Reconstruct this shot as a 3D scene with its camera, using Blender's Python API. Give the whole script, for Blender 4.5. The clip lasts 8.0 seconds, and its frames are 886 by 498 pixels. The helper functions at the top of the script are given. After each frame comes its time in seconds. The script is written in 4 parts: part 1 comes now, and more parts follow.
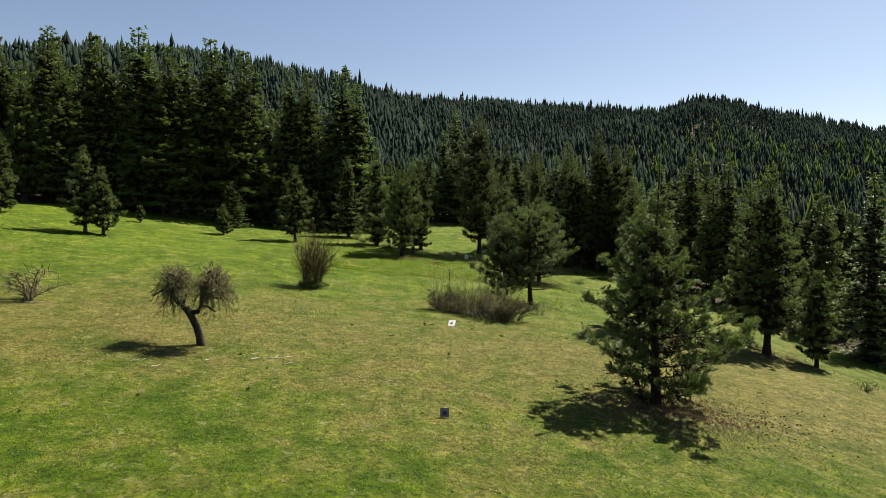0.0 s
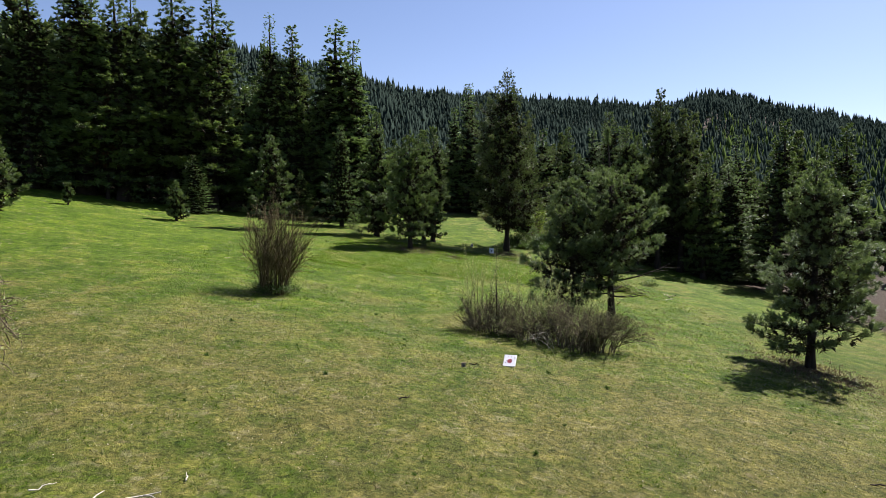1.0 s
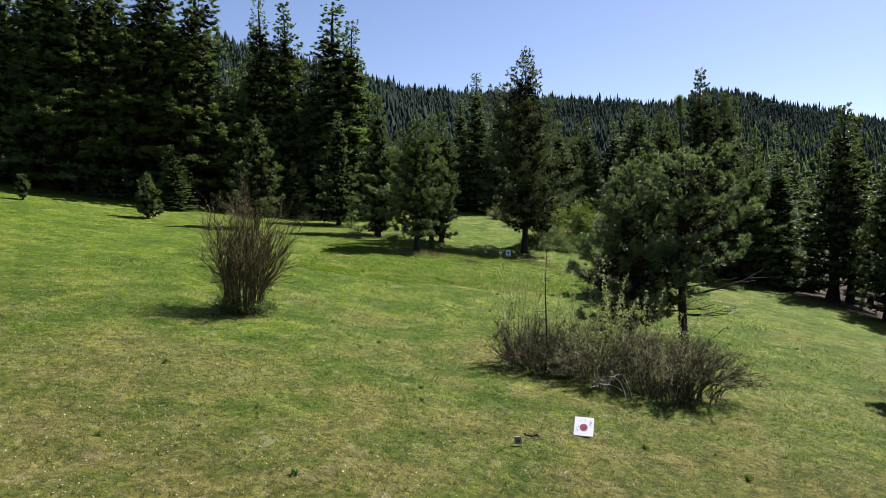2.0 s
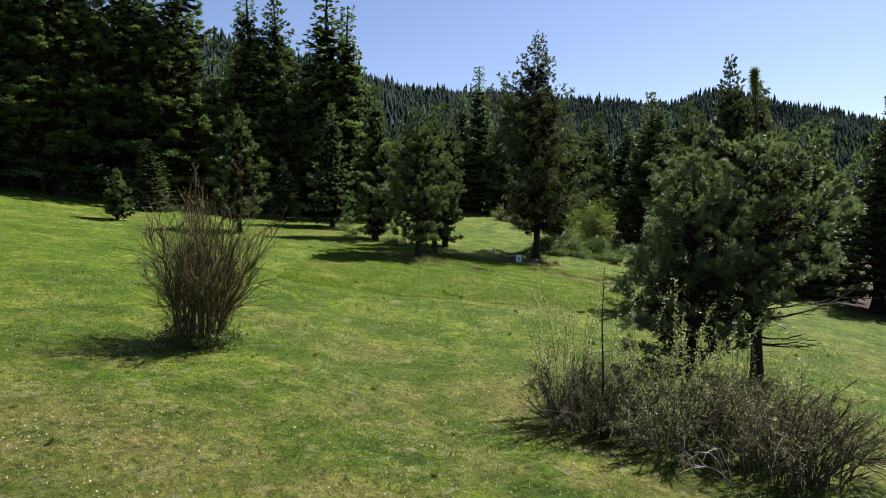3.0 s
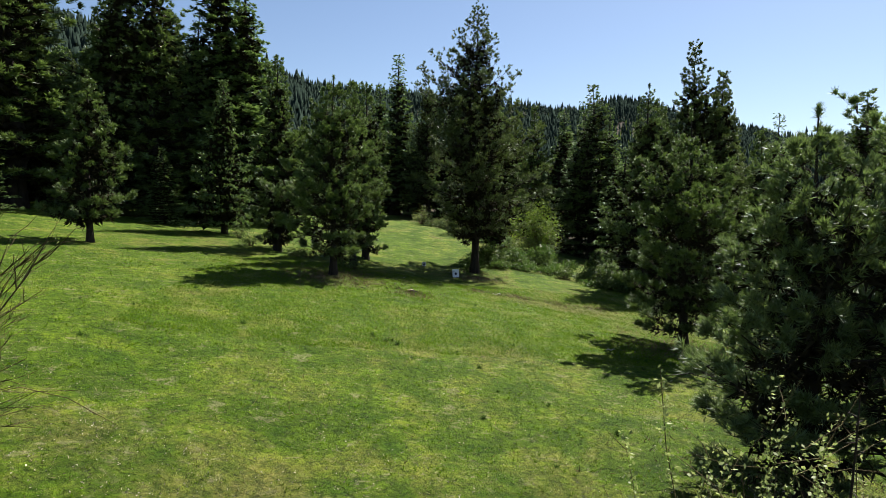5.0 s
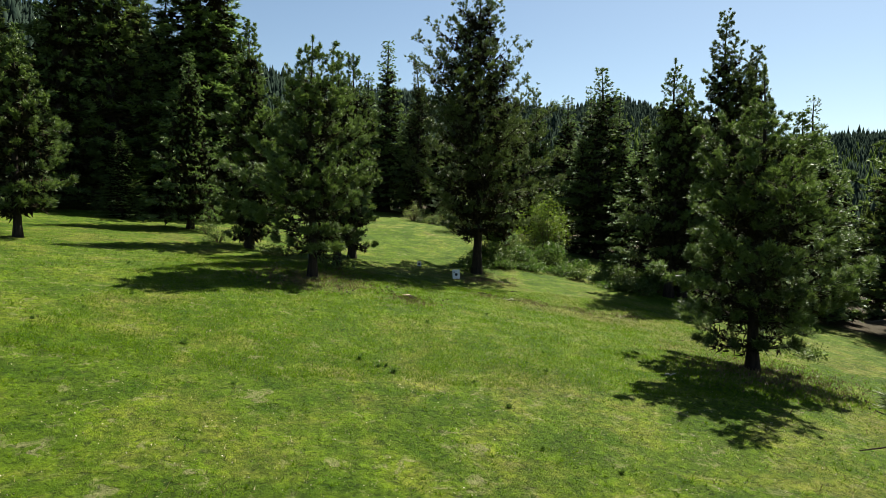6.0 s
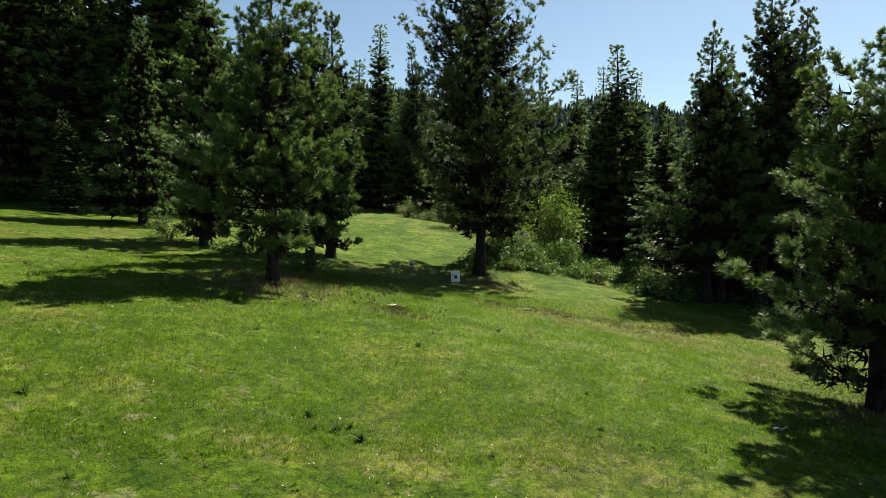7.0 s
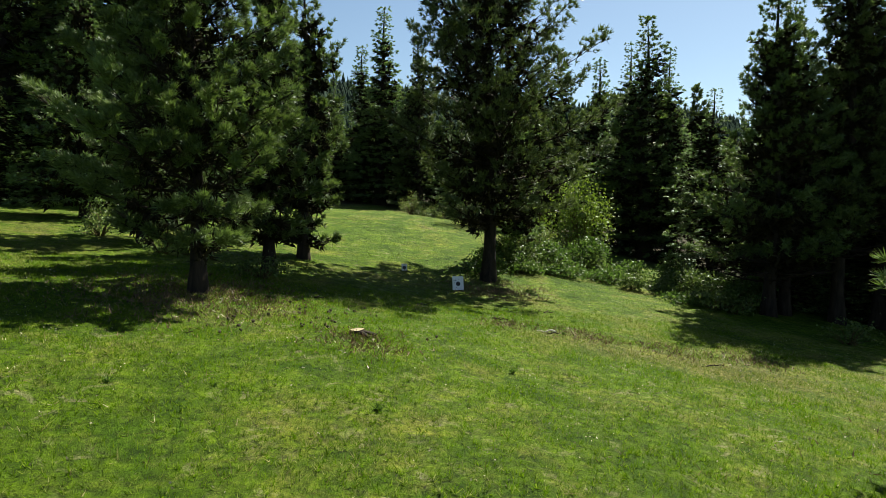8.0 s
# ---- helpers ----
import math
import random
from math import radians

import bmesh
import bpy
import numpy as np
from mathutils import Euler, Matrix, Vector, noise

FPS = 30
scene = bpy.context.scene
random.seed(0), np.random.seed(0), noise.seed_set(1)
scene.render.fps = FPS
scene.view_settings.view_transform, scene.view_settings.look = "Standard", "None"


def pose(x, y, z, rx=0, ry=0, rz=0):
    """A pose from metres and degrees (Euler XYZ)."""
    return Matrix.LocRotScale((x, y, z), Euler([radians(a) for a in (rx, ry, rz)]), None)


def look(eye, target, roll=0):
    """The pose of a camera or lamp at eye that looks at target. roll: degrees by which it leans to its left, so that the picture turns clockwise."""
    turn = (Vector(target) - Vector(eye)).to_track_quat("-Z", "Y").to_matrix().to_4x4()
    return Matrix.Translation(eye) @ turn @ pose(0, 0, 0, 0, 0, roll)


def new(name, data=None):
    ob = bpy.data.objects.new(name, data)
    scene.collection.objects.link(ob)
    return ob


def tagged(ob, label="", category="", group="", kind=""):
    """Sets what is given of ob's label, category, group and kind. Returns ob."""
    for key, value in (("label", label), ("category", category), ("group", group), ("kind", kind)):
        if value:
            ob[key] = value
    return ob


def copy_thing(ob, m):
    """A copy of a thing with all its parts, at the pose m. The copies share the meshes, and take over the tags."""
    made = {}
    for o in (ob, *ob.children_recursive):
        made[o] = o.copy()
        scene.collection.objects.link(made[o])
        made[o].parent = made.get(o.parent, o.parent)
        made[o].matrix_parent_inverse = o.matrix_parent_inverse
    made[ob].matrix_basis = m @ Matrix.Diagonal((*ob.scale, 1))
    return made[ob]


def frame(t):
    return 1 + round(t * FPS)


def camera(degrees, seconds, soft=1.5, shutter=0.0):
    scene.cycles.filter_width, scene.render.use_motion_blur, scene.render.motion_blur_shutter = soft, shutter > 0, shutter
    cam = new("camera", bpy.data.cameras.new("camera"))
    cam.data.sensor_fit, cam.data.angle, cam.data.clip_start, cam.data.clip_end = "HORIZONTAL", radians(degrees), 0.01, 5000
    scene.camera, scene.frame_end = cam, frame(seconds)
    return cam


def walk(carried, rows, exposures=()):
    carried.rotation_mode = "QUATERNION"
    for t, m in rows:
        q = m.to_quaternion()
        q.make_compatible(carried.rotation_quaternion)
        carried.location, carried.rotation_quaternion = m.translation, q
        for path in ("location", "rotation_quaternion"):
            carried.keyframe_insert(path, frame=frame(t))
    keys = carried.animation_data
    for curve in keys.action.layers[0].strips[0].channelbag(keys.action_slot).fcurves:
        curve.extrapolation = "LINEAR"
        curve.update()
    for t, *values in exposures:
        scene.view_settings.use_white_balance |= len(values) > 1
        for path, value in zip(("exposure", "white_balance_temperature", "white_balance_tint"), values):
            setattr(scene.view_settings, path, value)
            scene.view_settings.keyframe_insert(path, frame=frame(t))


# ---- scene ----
cam = camera(69.9, 8.0, soft=0.7)
METRES, EYE, TILT, LEAN, TURN = 50.0, 6.0, -3.0, 0.0, 0.0
ROWS = [
    (0.0, 0.0, 0.0, 0.0, -0.0, 0.0, 0.0),
    (0.5, -0.0116, 0.1578, -0.01, 0.03, -0.07, -0.05),
    (1.0, -0.0299, 0.3058, -0.0127, 0.12, -0.1, -0.06),
    (1.5, -0.0399, 0.39, -0.0122, 0.14, -0.11, -0.08),
    (1.7, -0.0422, 0.409, -0.0118, 0.15, -0.1, -0.08),
    (2.8, -0.0521, 0.5095, -0.0043, 0.03, -0.18, -0.146),
    (3.0, -0.0534, 0.5271, -0.0033, -0.02, -0.11, -0.15),
    (3.5, -0.0558, 0.5688, 0.0011, -0.28, -0.11, -0.17),
    (4.0, -0.0595, 0.6086, 0.0052, -2.86, -0.08, -0.19),
    (4.2, -0.0608, 0.6241, 0.0067, -4.58, -0.06, -0.21),
    (4.5, -0.0627, 0.6469, 0.0089, -6.43, -0.05, -0.26),
    (4.7, -0.0633, 0.6627, 0.0099, -7.21, -0.02, -0.27),
    (5.8, -0.0624, 0.7637, 0.0085, -8.88, -0.06, -0.27),
    (6.0, -0.0602, 0.7846, 0.0076, -9.06, 0.0, -0.27),
    (6.5, -0.0531, 0.8364, 0.0065, -9.26, 0.01, -0.2),
    (7.0, -0.0442, 0.8876, 0.0051, -9.4, 0.03, -0.19),
    (7.5, -0.0329, 0.9387, 0.0043, -9.57, 0.03, -0.21),
    (7.8, -0.0239, 0.97, 0.0046, -9.28, 0.04, -0.22),
    (8.0, -0.0181, 0.9908, 0.0047, -8.25, 0.06, -0.22),
]
EXPOSURE = [(0.0, 1.34, 7100, 14), (0.4, 1.36, 7000, 14), (1.0, 1.42, 6150, 22), (4.5, 1.40, 6200, 15), (6.0, 1.42, 6850, 3), (8.0, 1.44, 6800, 1)]
walk(cam, [(t, pose(0, 0, EYE, TILT, LEAN, TURN) @ pose(METRES * x, METRES * y, METRES * z, 90 + pitch, roll, yaw)) for t, x, y, z, yaw, pitch, roll in ROWS], EXPOSURE)

# ---- light: clear sky, sun ahead and to the right ----
SUN_AZIMUTH, SUN_HEIGHT = 46.0, 50.0        # degrees clockwise from +y, and above the horizon
SKY_STRENGTH, SUN_STRENGTH = 0.05, 5.0
world = bpy.data.worlds.new("sky")
scene.world = world
world.use_nodes = True
wn = world.node_tree
sky = wn.nodes.new("ShaderNodeTexSky")
sky.sky_type = "NISHITA"
sky.sun_disc = False
sky.sun_elevation, sky.sun_rotation = radians(SUN_HEIGHT), radians(SUN_AZIMUTH)
sky.altitude, sky.air_density, sky.dust_density, sky.ozone_density = 900, 1.0, 0.9, 1.2
wn.links.new(sky.outputs[0], wn.nodes["Background"].inputs[0])
wn.nodes["Background"].inputs[1].default_value = SKY_STRENGTH
sun = new("sun", bpy.data.lights.new("sun", "SUN"))
sun.data.energy, sun.data.angle, sun.data.color = SUN_STRENGTH, radians(0.55), (1.0, 0.955, 0.88)
a, e = radians(SUN_AZIMUTH), radians(SUN_HEIGHT)
sun.matrix_world = look((0, 0, 60), Vector((0, 0, 60)) - Vector((math.sin(a) * math.cos(e), math.cos(a) * math.cos(e), math.sin(e))))


# ---- materials ----
class Nodes:
    """A short way to write a node tree."""

    def __init__(self, name):
        self.mat = bpy.data.materials.new(name)
        self.mat.use_nodes = True
        self.t = self.mat.node_tree
        self.bsdf = self.t.nodes["Principled BSDF"]
        self.out = self.t.nodes["Material Output"]

    def add(self, kind, **values):
        n = self.t.nodes.new("ShaderNode" + kind)
        for k, v in values.items():
            n.inputs[k.replace("_", " ")].default_value = v
        return n

    def link(self, a, b):
        self.t.links.new(a, b)

    def coords(self):
        return self.add("TexCoord").outputs["Object"]

    def noise(self, scale, detail=4.0, rough=0.55, vec=None, distort=0.0):
        n = self.add("TexNoise", Scale=scale, Detail=detail, Roughness=rough, Distortion=distort)
        self.link(vec if vec is not None else self.coords(), n.inputs["Vector"])
        return n.outputs["Fac"]

    def ramp(self, fac, *stops):
        n = self.add("ValToRGB")
        r = n.color_ramp
        while len(r.elements) < len(stops):
            r.elements.new(0.5)
        for el, (p, c) in zip(r.elements, stops):
            el.position = p
            el.color = (*c, 1) if len(c) == 3 else c
        self.link(fac, n.inputs[0])
        return n.outputs[0]

    def mix(self, fac, a, b, blend="MIX"):
        n = self.t.nodes.new("ShaderNodeMix")
        n.data_type, n.blend_type = "RGBA", blend
        for v, i in ((fac, 0), (a, 6), (b, 7)):
            if hasattr(v, "links"):
                self.link(v, n.inputs[i])
            elif i == 0:
                n.inputs[0].default_value = v
            else:
                n.inputs[i].default_value = (*v, 1)
        return n.outputs[2]

    def northing(self, vec):
        n = self.add("SeparateXYZ")
        self.link(vec, n.inputs[0])
        return n.outputs[1]

    def flat(self, vec):
        n = self.t.nodes.new("ShaderNodeVectorMath")
        n.operation = "MULTIPLY"
        self.link(vec, n.inputs[0])
        n.inputs[1].default_value = (1, 1, 0)
        return n.outputs[0]

    def math(self, op, a, b=0.0, c=0.0, clamp=False):
        n = self.t.nodes.new("ShaderNodeMath")
        n.operation, n.use_clamp = op, clamp
        for i, v in enumerate((a, b, c)):
            if hasattr(v, "links"):
                self.link(v, n.inputs[i])
            else:
                n.inputs[i].default_value = v
        return n.outputs[0]

    def bump(self, height, strength=0.4, distance=0.02):
        n = self.add("Bump", Strength=strength, Distance=distance)
        self.link(height, n.inputs["Height"])
        self.link(n.outputs[0], self.bsdf.inputs["Normal"])

    def done(self, colour, rough=0.7, spec=0.3, glow=0.0, tint=(1.0, 1.0, 1.0)):
        if hasattr(colour, "links"):
            self.link(colour, self.bsdf.inputs["Base Color"])
        else:
            self.bsdf.inputs["Base Color"].default_value = (*colour, 1)
        self.bsdf.inputs["Roughness"].default_value = rough
        self.bsdf.inputs["Specular IOR Level"].default_value = spec
        if glow:                                  # thin leaves let part of the light through
            tr = self.add("BsdfTranslucent")
            self.link(self.mix(1.0, colour, tint, "MULTIPLY"), tr.inputs[0])
            m = self.add("MixShader", Fac=glow)
            self.link(self.bsdf.outputs[0], m.inputs[1])
            self.link(tr.outputs[0], m.inputs[2])
            self.link(m.outputs[0], self.out.inputs["Surface"])
        return self.mat


def meadow_colour(n, pos):
    """Green grass and dry straw over the whole meadow; drier towards the start of the walk, greener beyond the brush."""
    sep = n.add("SeparateXYZ")
    n.link(pos, sep.inputs[0])
    big = n.noise(0.09, 3.0, 0.55, pos)
    mid = n.noise(0.55, 5.0, 0.62, pos, 0.6)
    fine = n.noise(5.0, 5.0, 0.7, pos)
    band = n.math("MULTIPLY_ADD", sep.outputs[1], 1 / 10.0, -27 / 10.0)      # a dry belt round y = 27, green past 40
    far = n.math("MULTIPLY", n.math("POWER", 2.718, n.math("MULTIPLY", n.math("MULTIPLY", band, band), -1.0)), 0.33)
    slope = n.math("MULTIPLY_ADD", sep.outputs[0], 0.0035, 0.0)
    dry = n.math("ADD", n.math("ADD", n.math("MULTIPLY", big, 0.7), n.math("MULTIPLY", mid, 1.15)), n.math("ADD", n.math("MULTIPLY", fine, 0.6), n.math("ADD", far, slope)))
    dry = n.math("MULTIPLY_ADD", dry, 1.0, -1.01)
    # bare or lush spots of the turf: place, reach, how dry (minus: lush)
    for x, y, reach, much in ((1.4, 52.5, 1.6, 0.25), (7.2, 61.0, 2.0, 0.42), (3.8, 62.4, 1.8, 0.42), (5.5, 61.8, 1.6, 0.4), (9.4, 58.6, 2.0, 0.4), (-3.2, 61.6, 1.6, 0.35), (-0.9, 40.0, 1.5, 0.40), (-8.4, 36.0, 3.0, 0.22), (-5.0, 43.6, 2.0, 0.25), (-1.0, 48.0, 1.6, 0.25), (-7.4, 45.0, 1.5, 0.25), (-7.6, 40.9, 2.4, -0.45), (-1.2, 37.6, 1.6, -0.35), (2.0, 19.6, 2.6, -0.2)):
        away = n.add("VectorMath")
        away.operation = "DISTANCE"
        n.link(n.flat(pos), away.inputs[0])
        away.inputs[1].default_value = (x, y, 0)
        near = n.math("MULTIPLY_ADD", n.math("MULTIPLY_ADD", mid, 2.2 * reach, away.outputs["Value"]), -0.7 / reach, 1.47, True)
        dry = n.math("MULTIPLY_ADD", near, much, dry)
    return dry, big, mid, fine


def ground_material():
    n = Nodes("meadow_soil_and_turf")
    pos = n.coords()
    dry, big, mid, fine = meadow_colour(n, pos)
    grit = n.noise(38.0, 4.0, 0.75, pos)
    green = n.ramp(mid, (0.34, (0.034, 0.064, 0.0022)), (0.5, (0.053, 0.092, 0.0036)), (0.64, (0.086, 0.122, 0.0070)))
    green = n.mix(n.math("MULTIPLY_ADD", n.northing(pos), 1 / 13.0, -40 / 13.0, True), green, n.mix(1.0, green, (1.13, 1.12, 1.0), "MULTIPLY"))      # fresher past y = 40
    straw = n.ramp(fine, (0.25, (0.066, 0.065, 0.015)), (0.55, (0.106, 0.102, 0.028)), (0.8, (0.170, 0.158, 0.062)))
    turf = n.mix(n.ramp(dry, (0.20, (0, 0, 0)), (0.56, (1, 1, 1))), green, straw)
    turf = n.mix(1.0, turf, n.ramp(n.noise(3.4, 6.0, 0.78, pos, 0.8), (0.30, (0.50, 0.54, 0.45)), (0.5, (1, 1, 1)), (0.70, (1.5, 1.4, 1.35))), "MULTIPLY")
    tuft = n.noise(7.0, 6.0, 0.78, pos, 0.7)                       # clumps of turf, with thatch and shade between them put into the colour
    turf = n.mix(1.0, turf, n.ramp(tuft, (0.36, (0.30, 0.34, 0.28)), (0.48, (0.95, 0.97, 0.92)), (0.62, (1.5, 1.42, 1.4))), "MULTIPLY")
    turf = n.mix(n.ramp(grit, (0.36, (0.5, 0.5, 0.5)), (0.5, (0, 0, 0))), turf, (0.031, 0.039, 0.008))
    step = n.noise(1.15, 4.0, 0.6, pos, 0.5)                       # lush and thin places, a step or two across
    turf = n.mix(1.0, turf, n.ramp(step, (0.34, (0.66, 0.80, 0.55)), (0.5, (1, 1, 1)), (0.66, (1.28, 1.26, 1.15))), "MULTIPLY")
    mat = n.math("MULTIPLY", n.ramp(n.noise(2.6, 5.0, 0.7, pos, 1.0), (0.55, (0, 0, 0)), (0.63, (1, 1, 1))), n.ramp(step, (0.42, (0, 0, 0)), (0.60, (0.65, 0.65, 0.65))))
    turf = n.mix(1.0, turf, (0.95, 0.95, 0.90), "MULTIPLY")
    turf = n.mix(mat, turf, n.ramp(grit, (0.3, (0.11, 0.098, 0.045)), (0.7, (0.27, 0.250, 0.135))))     # mats of dead grass
    bare = n.ramp(n.noise(1.7, 4.0, 0.6, pos), (0.62, (0, 0, 0)), (0.74, (1, 1, 1)))
    turf = n.mix(n.math("MULTIPLY", bare, n.ramp(dry, (0.25, (0, 0, 0)), (0.7, (1, 1, 1)))), turf, (0.1482, 0.1209, 0.0663))
    # needle litter on the forest floor past the meadow's edges; colour darkened for shade
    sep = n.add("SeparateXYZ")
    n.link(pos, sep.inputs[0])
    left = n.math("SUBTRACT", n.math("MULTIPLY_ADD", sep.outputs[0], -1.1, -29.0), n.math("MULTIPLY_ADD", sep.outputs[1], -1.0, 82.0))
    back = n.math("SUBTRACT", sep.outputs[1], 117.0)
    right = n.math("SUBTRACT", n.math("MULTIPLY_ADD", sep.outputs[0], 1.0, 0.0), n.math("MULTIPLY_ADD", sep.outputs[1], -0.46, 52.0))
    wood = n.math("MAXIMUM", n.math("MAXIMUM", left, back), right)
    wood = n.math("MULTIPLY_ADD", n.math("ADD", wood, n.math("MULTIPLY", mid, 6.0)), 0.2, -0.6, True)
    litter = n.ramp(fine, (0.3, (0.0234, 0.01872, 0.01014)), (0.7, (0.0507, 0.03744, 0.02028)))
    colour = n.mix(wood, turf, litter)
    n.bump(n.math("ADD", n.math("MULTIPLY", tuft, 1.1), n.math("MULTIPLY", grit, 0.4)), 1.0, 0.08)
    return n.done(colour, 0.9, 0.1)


def grass_material():
    n = Nodes("grass_blades")
    pos = n.coords()
    dry, big, mid, fine = meadow_colour(n, pos)
    rnd = n.add("NewGeometry").outputs["Random Per Island"]
    green = n.ramp(rnd, (0.0, (0.045, 0.085, 0.0028)), (0.6, (0.086, 0.145, 0.0055)), (1.0, (0.150, 0.197, 0.0160)))
    green = n.mix(n.math("MULTIPLY_ADD", n.northing(pos), 1 / 13.0, -40 / 13.0, True), green, n.mix(1.0, green, (1.13, 1.12, 1.0), "MULTIPLY"))      # fresher past y = 40
    straw = n.ramp(rnd, (0.0, (0.079, 0.075, 0.018)), (0.7, (0.158, 0.148, 0.047)), (1.0, (0.31, 0.285, 0.145)))
    which = n.math("ADD", dry, n.math("MULTIPLY_ADD", rnd, 0.5, -0.25))
    return n.done(n.mix(n.ramp(which, (0.30, (0, 0, 0)), (0.60, (1, 1, 1))), green, straw), 0.6, 0.12, 0.55, (1.1, 1.25, 0.9))


def needle_material(name, dark, light, brown=0.0, gloss=0.4, thin=0.25):
    n = Nodes(name)
    rnd = n.add("NewGeometry").outputs["Random Per Island"]
    who = n.add("ObjectInfo").outputs["Random"]
    patch = n.noise(0.9, 3.0, 0.6)
    fac = n.math("ADD", n.math("MULTIPLY", rnd, 0.4), n.math("MULTIPLY_ADD", patch, 0.9, -0.06))
    c = n.ramp(fac, (0.24, dark), (0.72, light))
    c = n.mix(n.math("MULTIPLY", who, 0.2), c, dark)
    if brown:
        c = n.mix(n.ramp(n.noise(0.546, 1.56, 0.39), (1 - brown, (0, 0, 0)), (1.12 - brown, (1, 1, 1))), c, (0.1014, 0.0702, 0.0312))
    return n.done(c, 0.52, gloss, thin, (1.35, 1.4, 0.85))


def bark_material(name, dark, light, scale=6.0):
    n = Nodes(name)
    pos = n.coords()
    m = n.add("Mapping")
    n.link(pos, m.inputs[0])
    m.inputs["Scale"].default_value = (1, 1, 0.25)
    plates = n.noise(scale, 5.0, 0.65, m.outputs[0], 0.4)
    stain = n.noise(0.8, 3.0, 0.6, pos)
    c = n.mix(n.math("MULTIPLY", stain, 0.6), n.ramp(plates, (0.35, dark), (0.65, light)), dark)
    n.bump(plates, 0.8, 0.03)
    return n.done(c, 0.9, 0.15)


def leaf_material(name, dark, light, glow=0.4, gloss=0.35):
    n = Nodes(name)
    rnd = n.add("NewGeometry").outputs["Random Per Island"]
    c = n.ramp(n.math("ADD", n.math("MULTIPLY", rnd, 0.7), n.math("MULTIPLY", n.noise(1.5), 0.4)), (0.2, dark), (0.85, light))
    return n.done(c, 0.5 if gloss else 0.9, gloss, glow)


def plain_material(name, colour, rough=0.6, vary=0.25, scale=14.0):
    n = Nodes(name)
    f = n.noise(scale, 4.0, 0.65)
    c = n.mix(n.ramp(f, (0.35, (0, 0, 0)), (0.75, (1, 1, 1))), colour, tuple(v * (1 - vary) for v in colour))
    n.bump(f, 0.25, 0.01)
    return n.done(c, rough, 0.3)


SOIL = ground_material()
GRASS = grass_material()
PINE = needle_material("pine_needles", (0.008, 0.017, 0.007), (0.140, 0.200, 0.060))
PINE_YOUNG = needle_material("young_pine_needles", (0.010, 0.019, 0.009), (0.165, 0.225, 0.085), 0.0, 0.5)
PINE_OLD = needle_material("old_pine_needles", (0.008, 0.015, 0.006), (0.125, 0.165, 0.056), 0.2)
FIR = needle_material("fir_needles", (0.009, 0.020, 0.008), (0.195, 0.285, 0.098))
BROWN = needle_material("dead_brown_needles", (0.030, 0.012, 0.005), (0.160, 0.070, 0.030), 0.0, 0.2)
# far conifers: the slightly blue needle colour stands in for distance haze
WOODS = needle_material("hazy_hill_conifers", (0.007, 0.013, 0.011), (0.030, 0.044, 0.033), 0.0, 0.0, 0.1)
ALDER = needle_material("hill_broadleaves", (0.030, 0.050, 0.012), (0.060, 0.088, 0.022), 0.0, 0.0, 0.1)
# dark colour that puts the shade between inner twigs into the crown
SHADE_TWIGS = leaf_material("inner_twigs_and_shade", (0.010, 0.010, 0.006), (0.045, 0.038, 0.022), 0.0, 0.0)
PALE = plain_material("bleached_wood", (0.4836, 0.4446, 0.3588), 0.8, 0.45, 20.0)
CUT = plain_material("sawn_wood", (0.3276, 0.2574, 0.156), 0.8, 0.4, 30.0)
BOARD = plain_material("white_board", (0.78, 0.77, 0.76), 0.6, 0.10, 9.0)
RED = plain_material("red_print", (0.3276, 0.0546, 0.0624), 0.6, 0.45, 30.0)
BLACK = plain_material("black_print", (0.02, 0.02, 0.025), 0.6, 0.3, 9.0)
SPOT = plain_material("grey_marks", (0.1716, 0.156, 0.1716), 0.7, 0.4, 30.0)
LITTER = leaf_material("needle_litter", (0.0546, 0.0351, 0.0195), (0.1872, 0.117, 0.0624), 0.1)
CONE = plain_material("pine_cone", (0.0429, 0.03276, 0.0156), 0.85, 0.5, 40.0)
STRAW = leaf_material("dry_straw", (0.086, 0.078, 0.020), (0.29, 0.26, 0.10), 0.25)
CHAFF = leaf_material("bleached_leaf_bits", (0.1716, 0.156, 0.0858), (0.4056, 0.3744, 0.2574), 0.2)
WEED = leaf_material("weed_leaves", (0.0351, 0.078, 0.00936), (0.0858, 0.1404, 0.0234), 0.5)
YELLOWGREEN = leaf_material("pale_green_shoots", (0.130, 0.175, 0.040), (0.380, 0.430, 0.150), 0.45)
BARK = bark_material("pine_bark", (0.014, 0.011, 0.009), (0.056, 0.040, 0.030))
GREY_BARK = bark_material("grey_apple_bark", (0.030, 0.024, 0.014), (0.270, 0.225, 0.135), 14.0)
APPLE_BARK = bark_material("dark_apple_bark", (0.012, 0.010, 0.008), (0.065, 0.052, 0.038), 14.0)
STEM = bark_material("willow_stems", (0.034, 0.026, 0.011), (0.180, 0.140, 0.062), 18.0)
DEAD = bark_material("dead_brush", (0.022, 0.018, 0.010), (0.215, 0.180, 0.105), 20.0)
LEAF = leaf_material("young_leaves", (0.0936, 0.1326, 0.0234), (0.2184, 0.2574, 0.0624))
MAPLE = leaf_material("maple_leaves", (0.075, 0.130, 0.010), (0.215, 0.300, 0.034))
SHRUB = leaf_material("undergrowth_leaves", (0.038, 0.066, 0.012), (0.125, 0.175, 0.040))


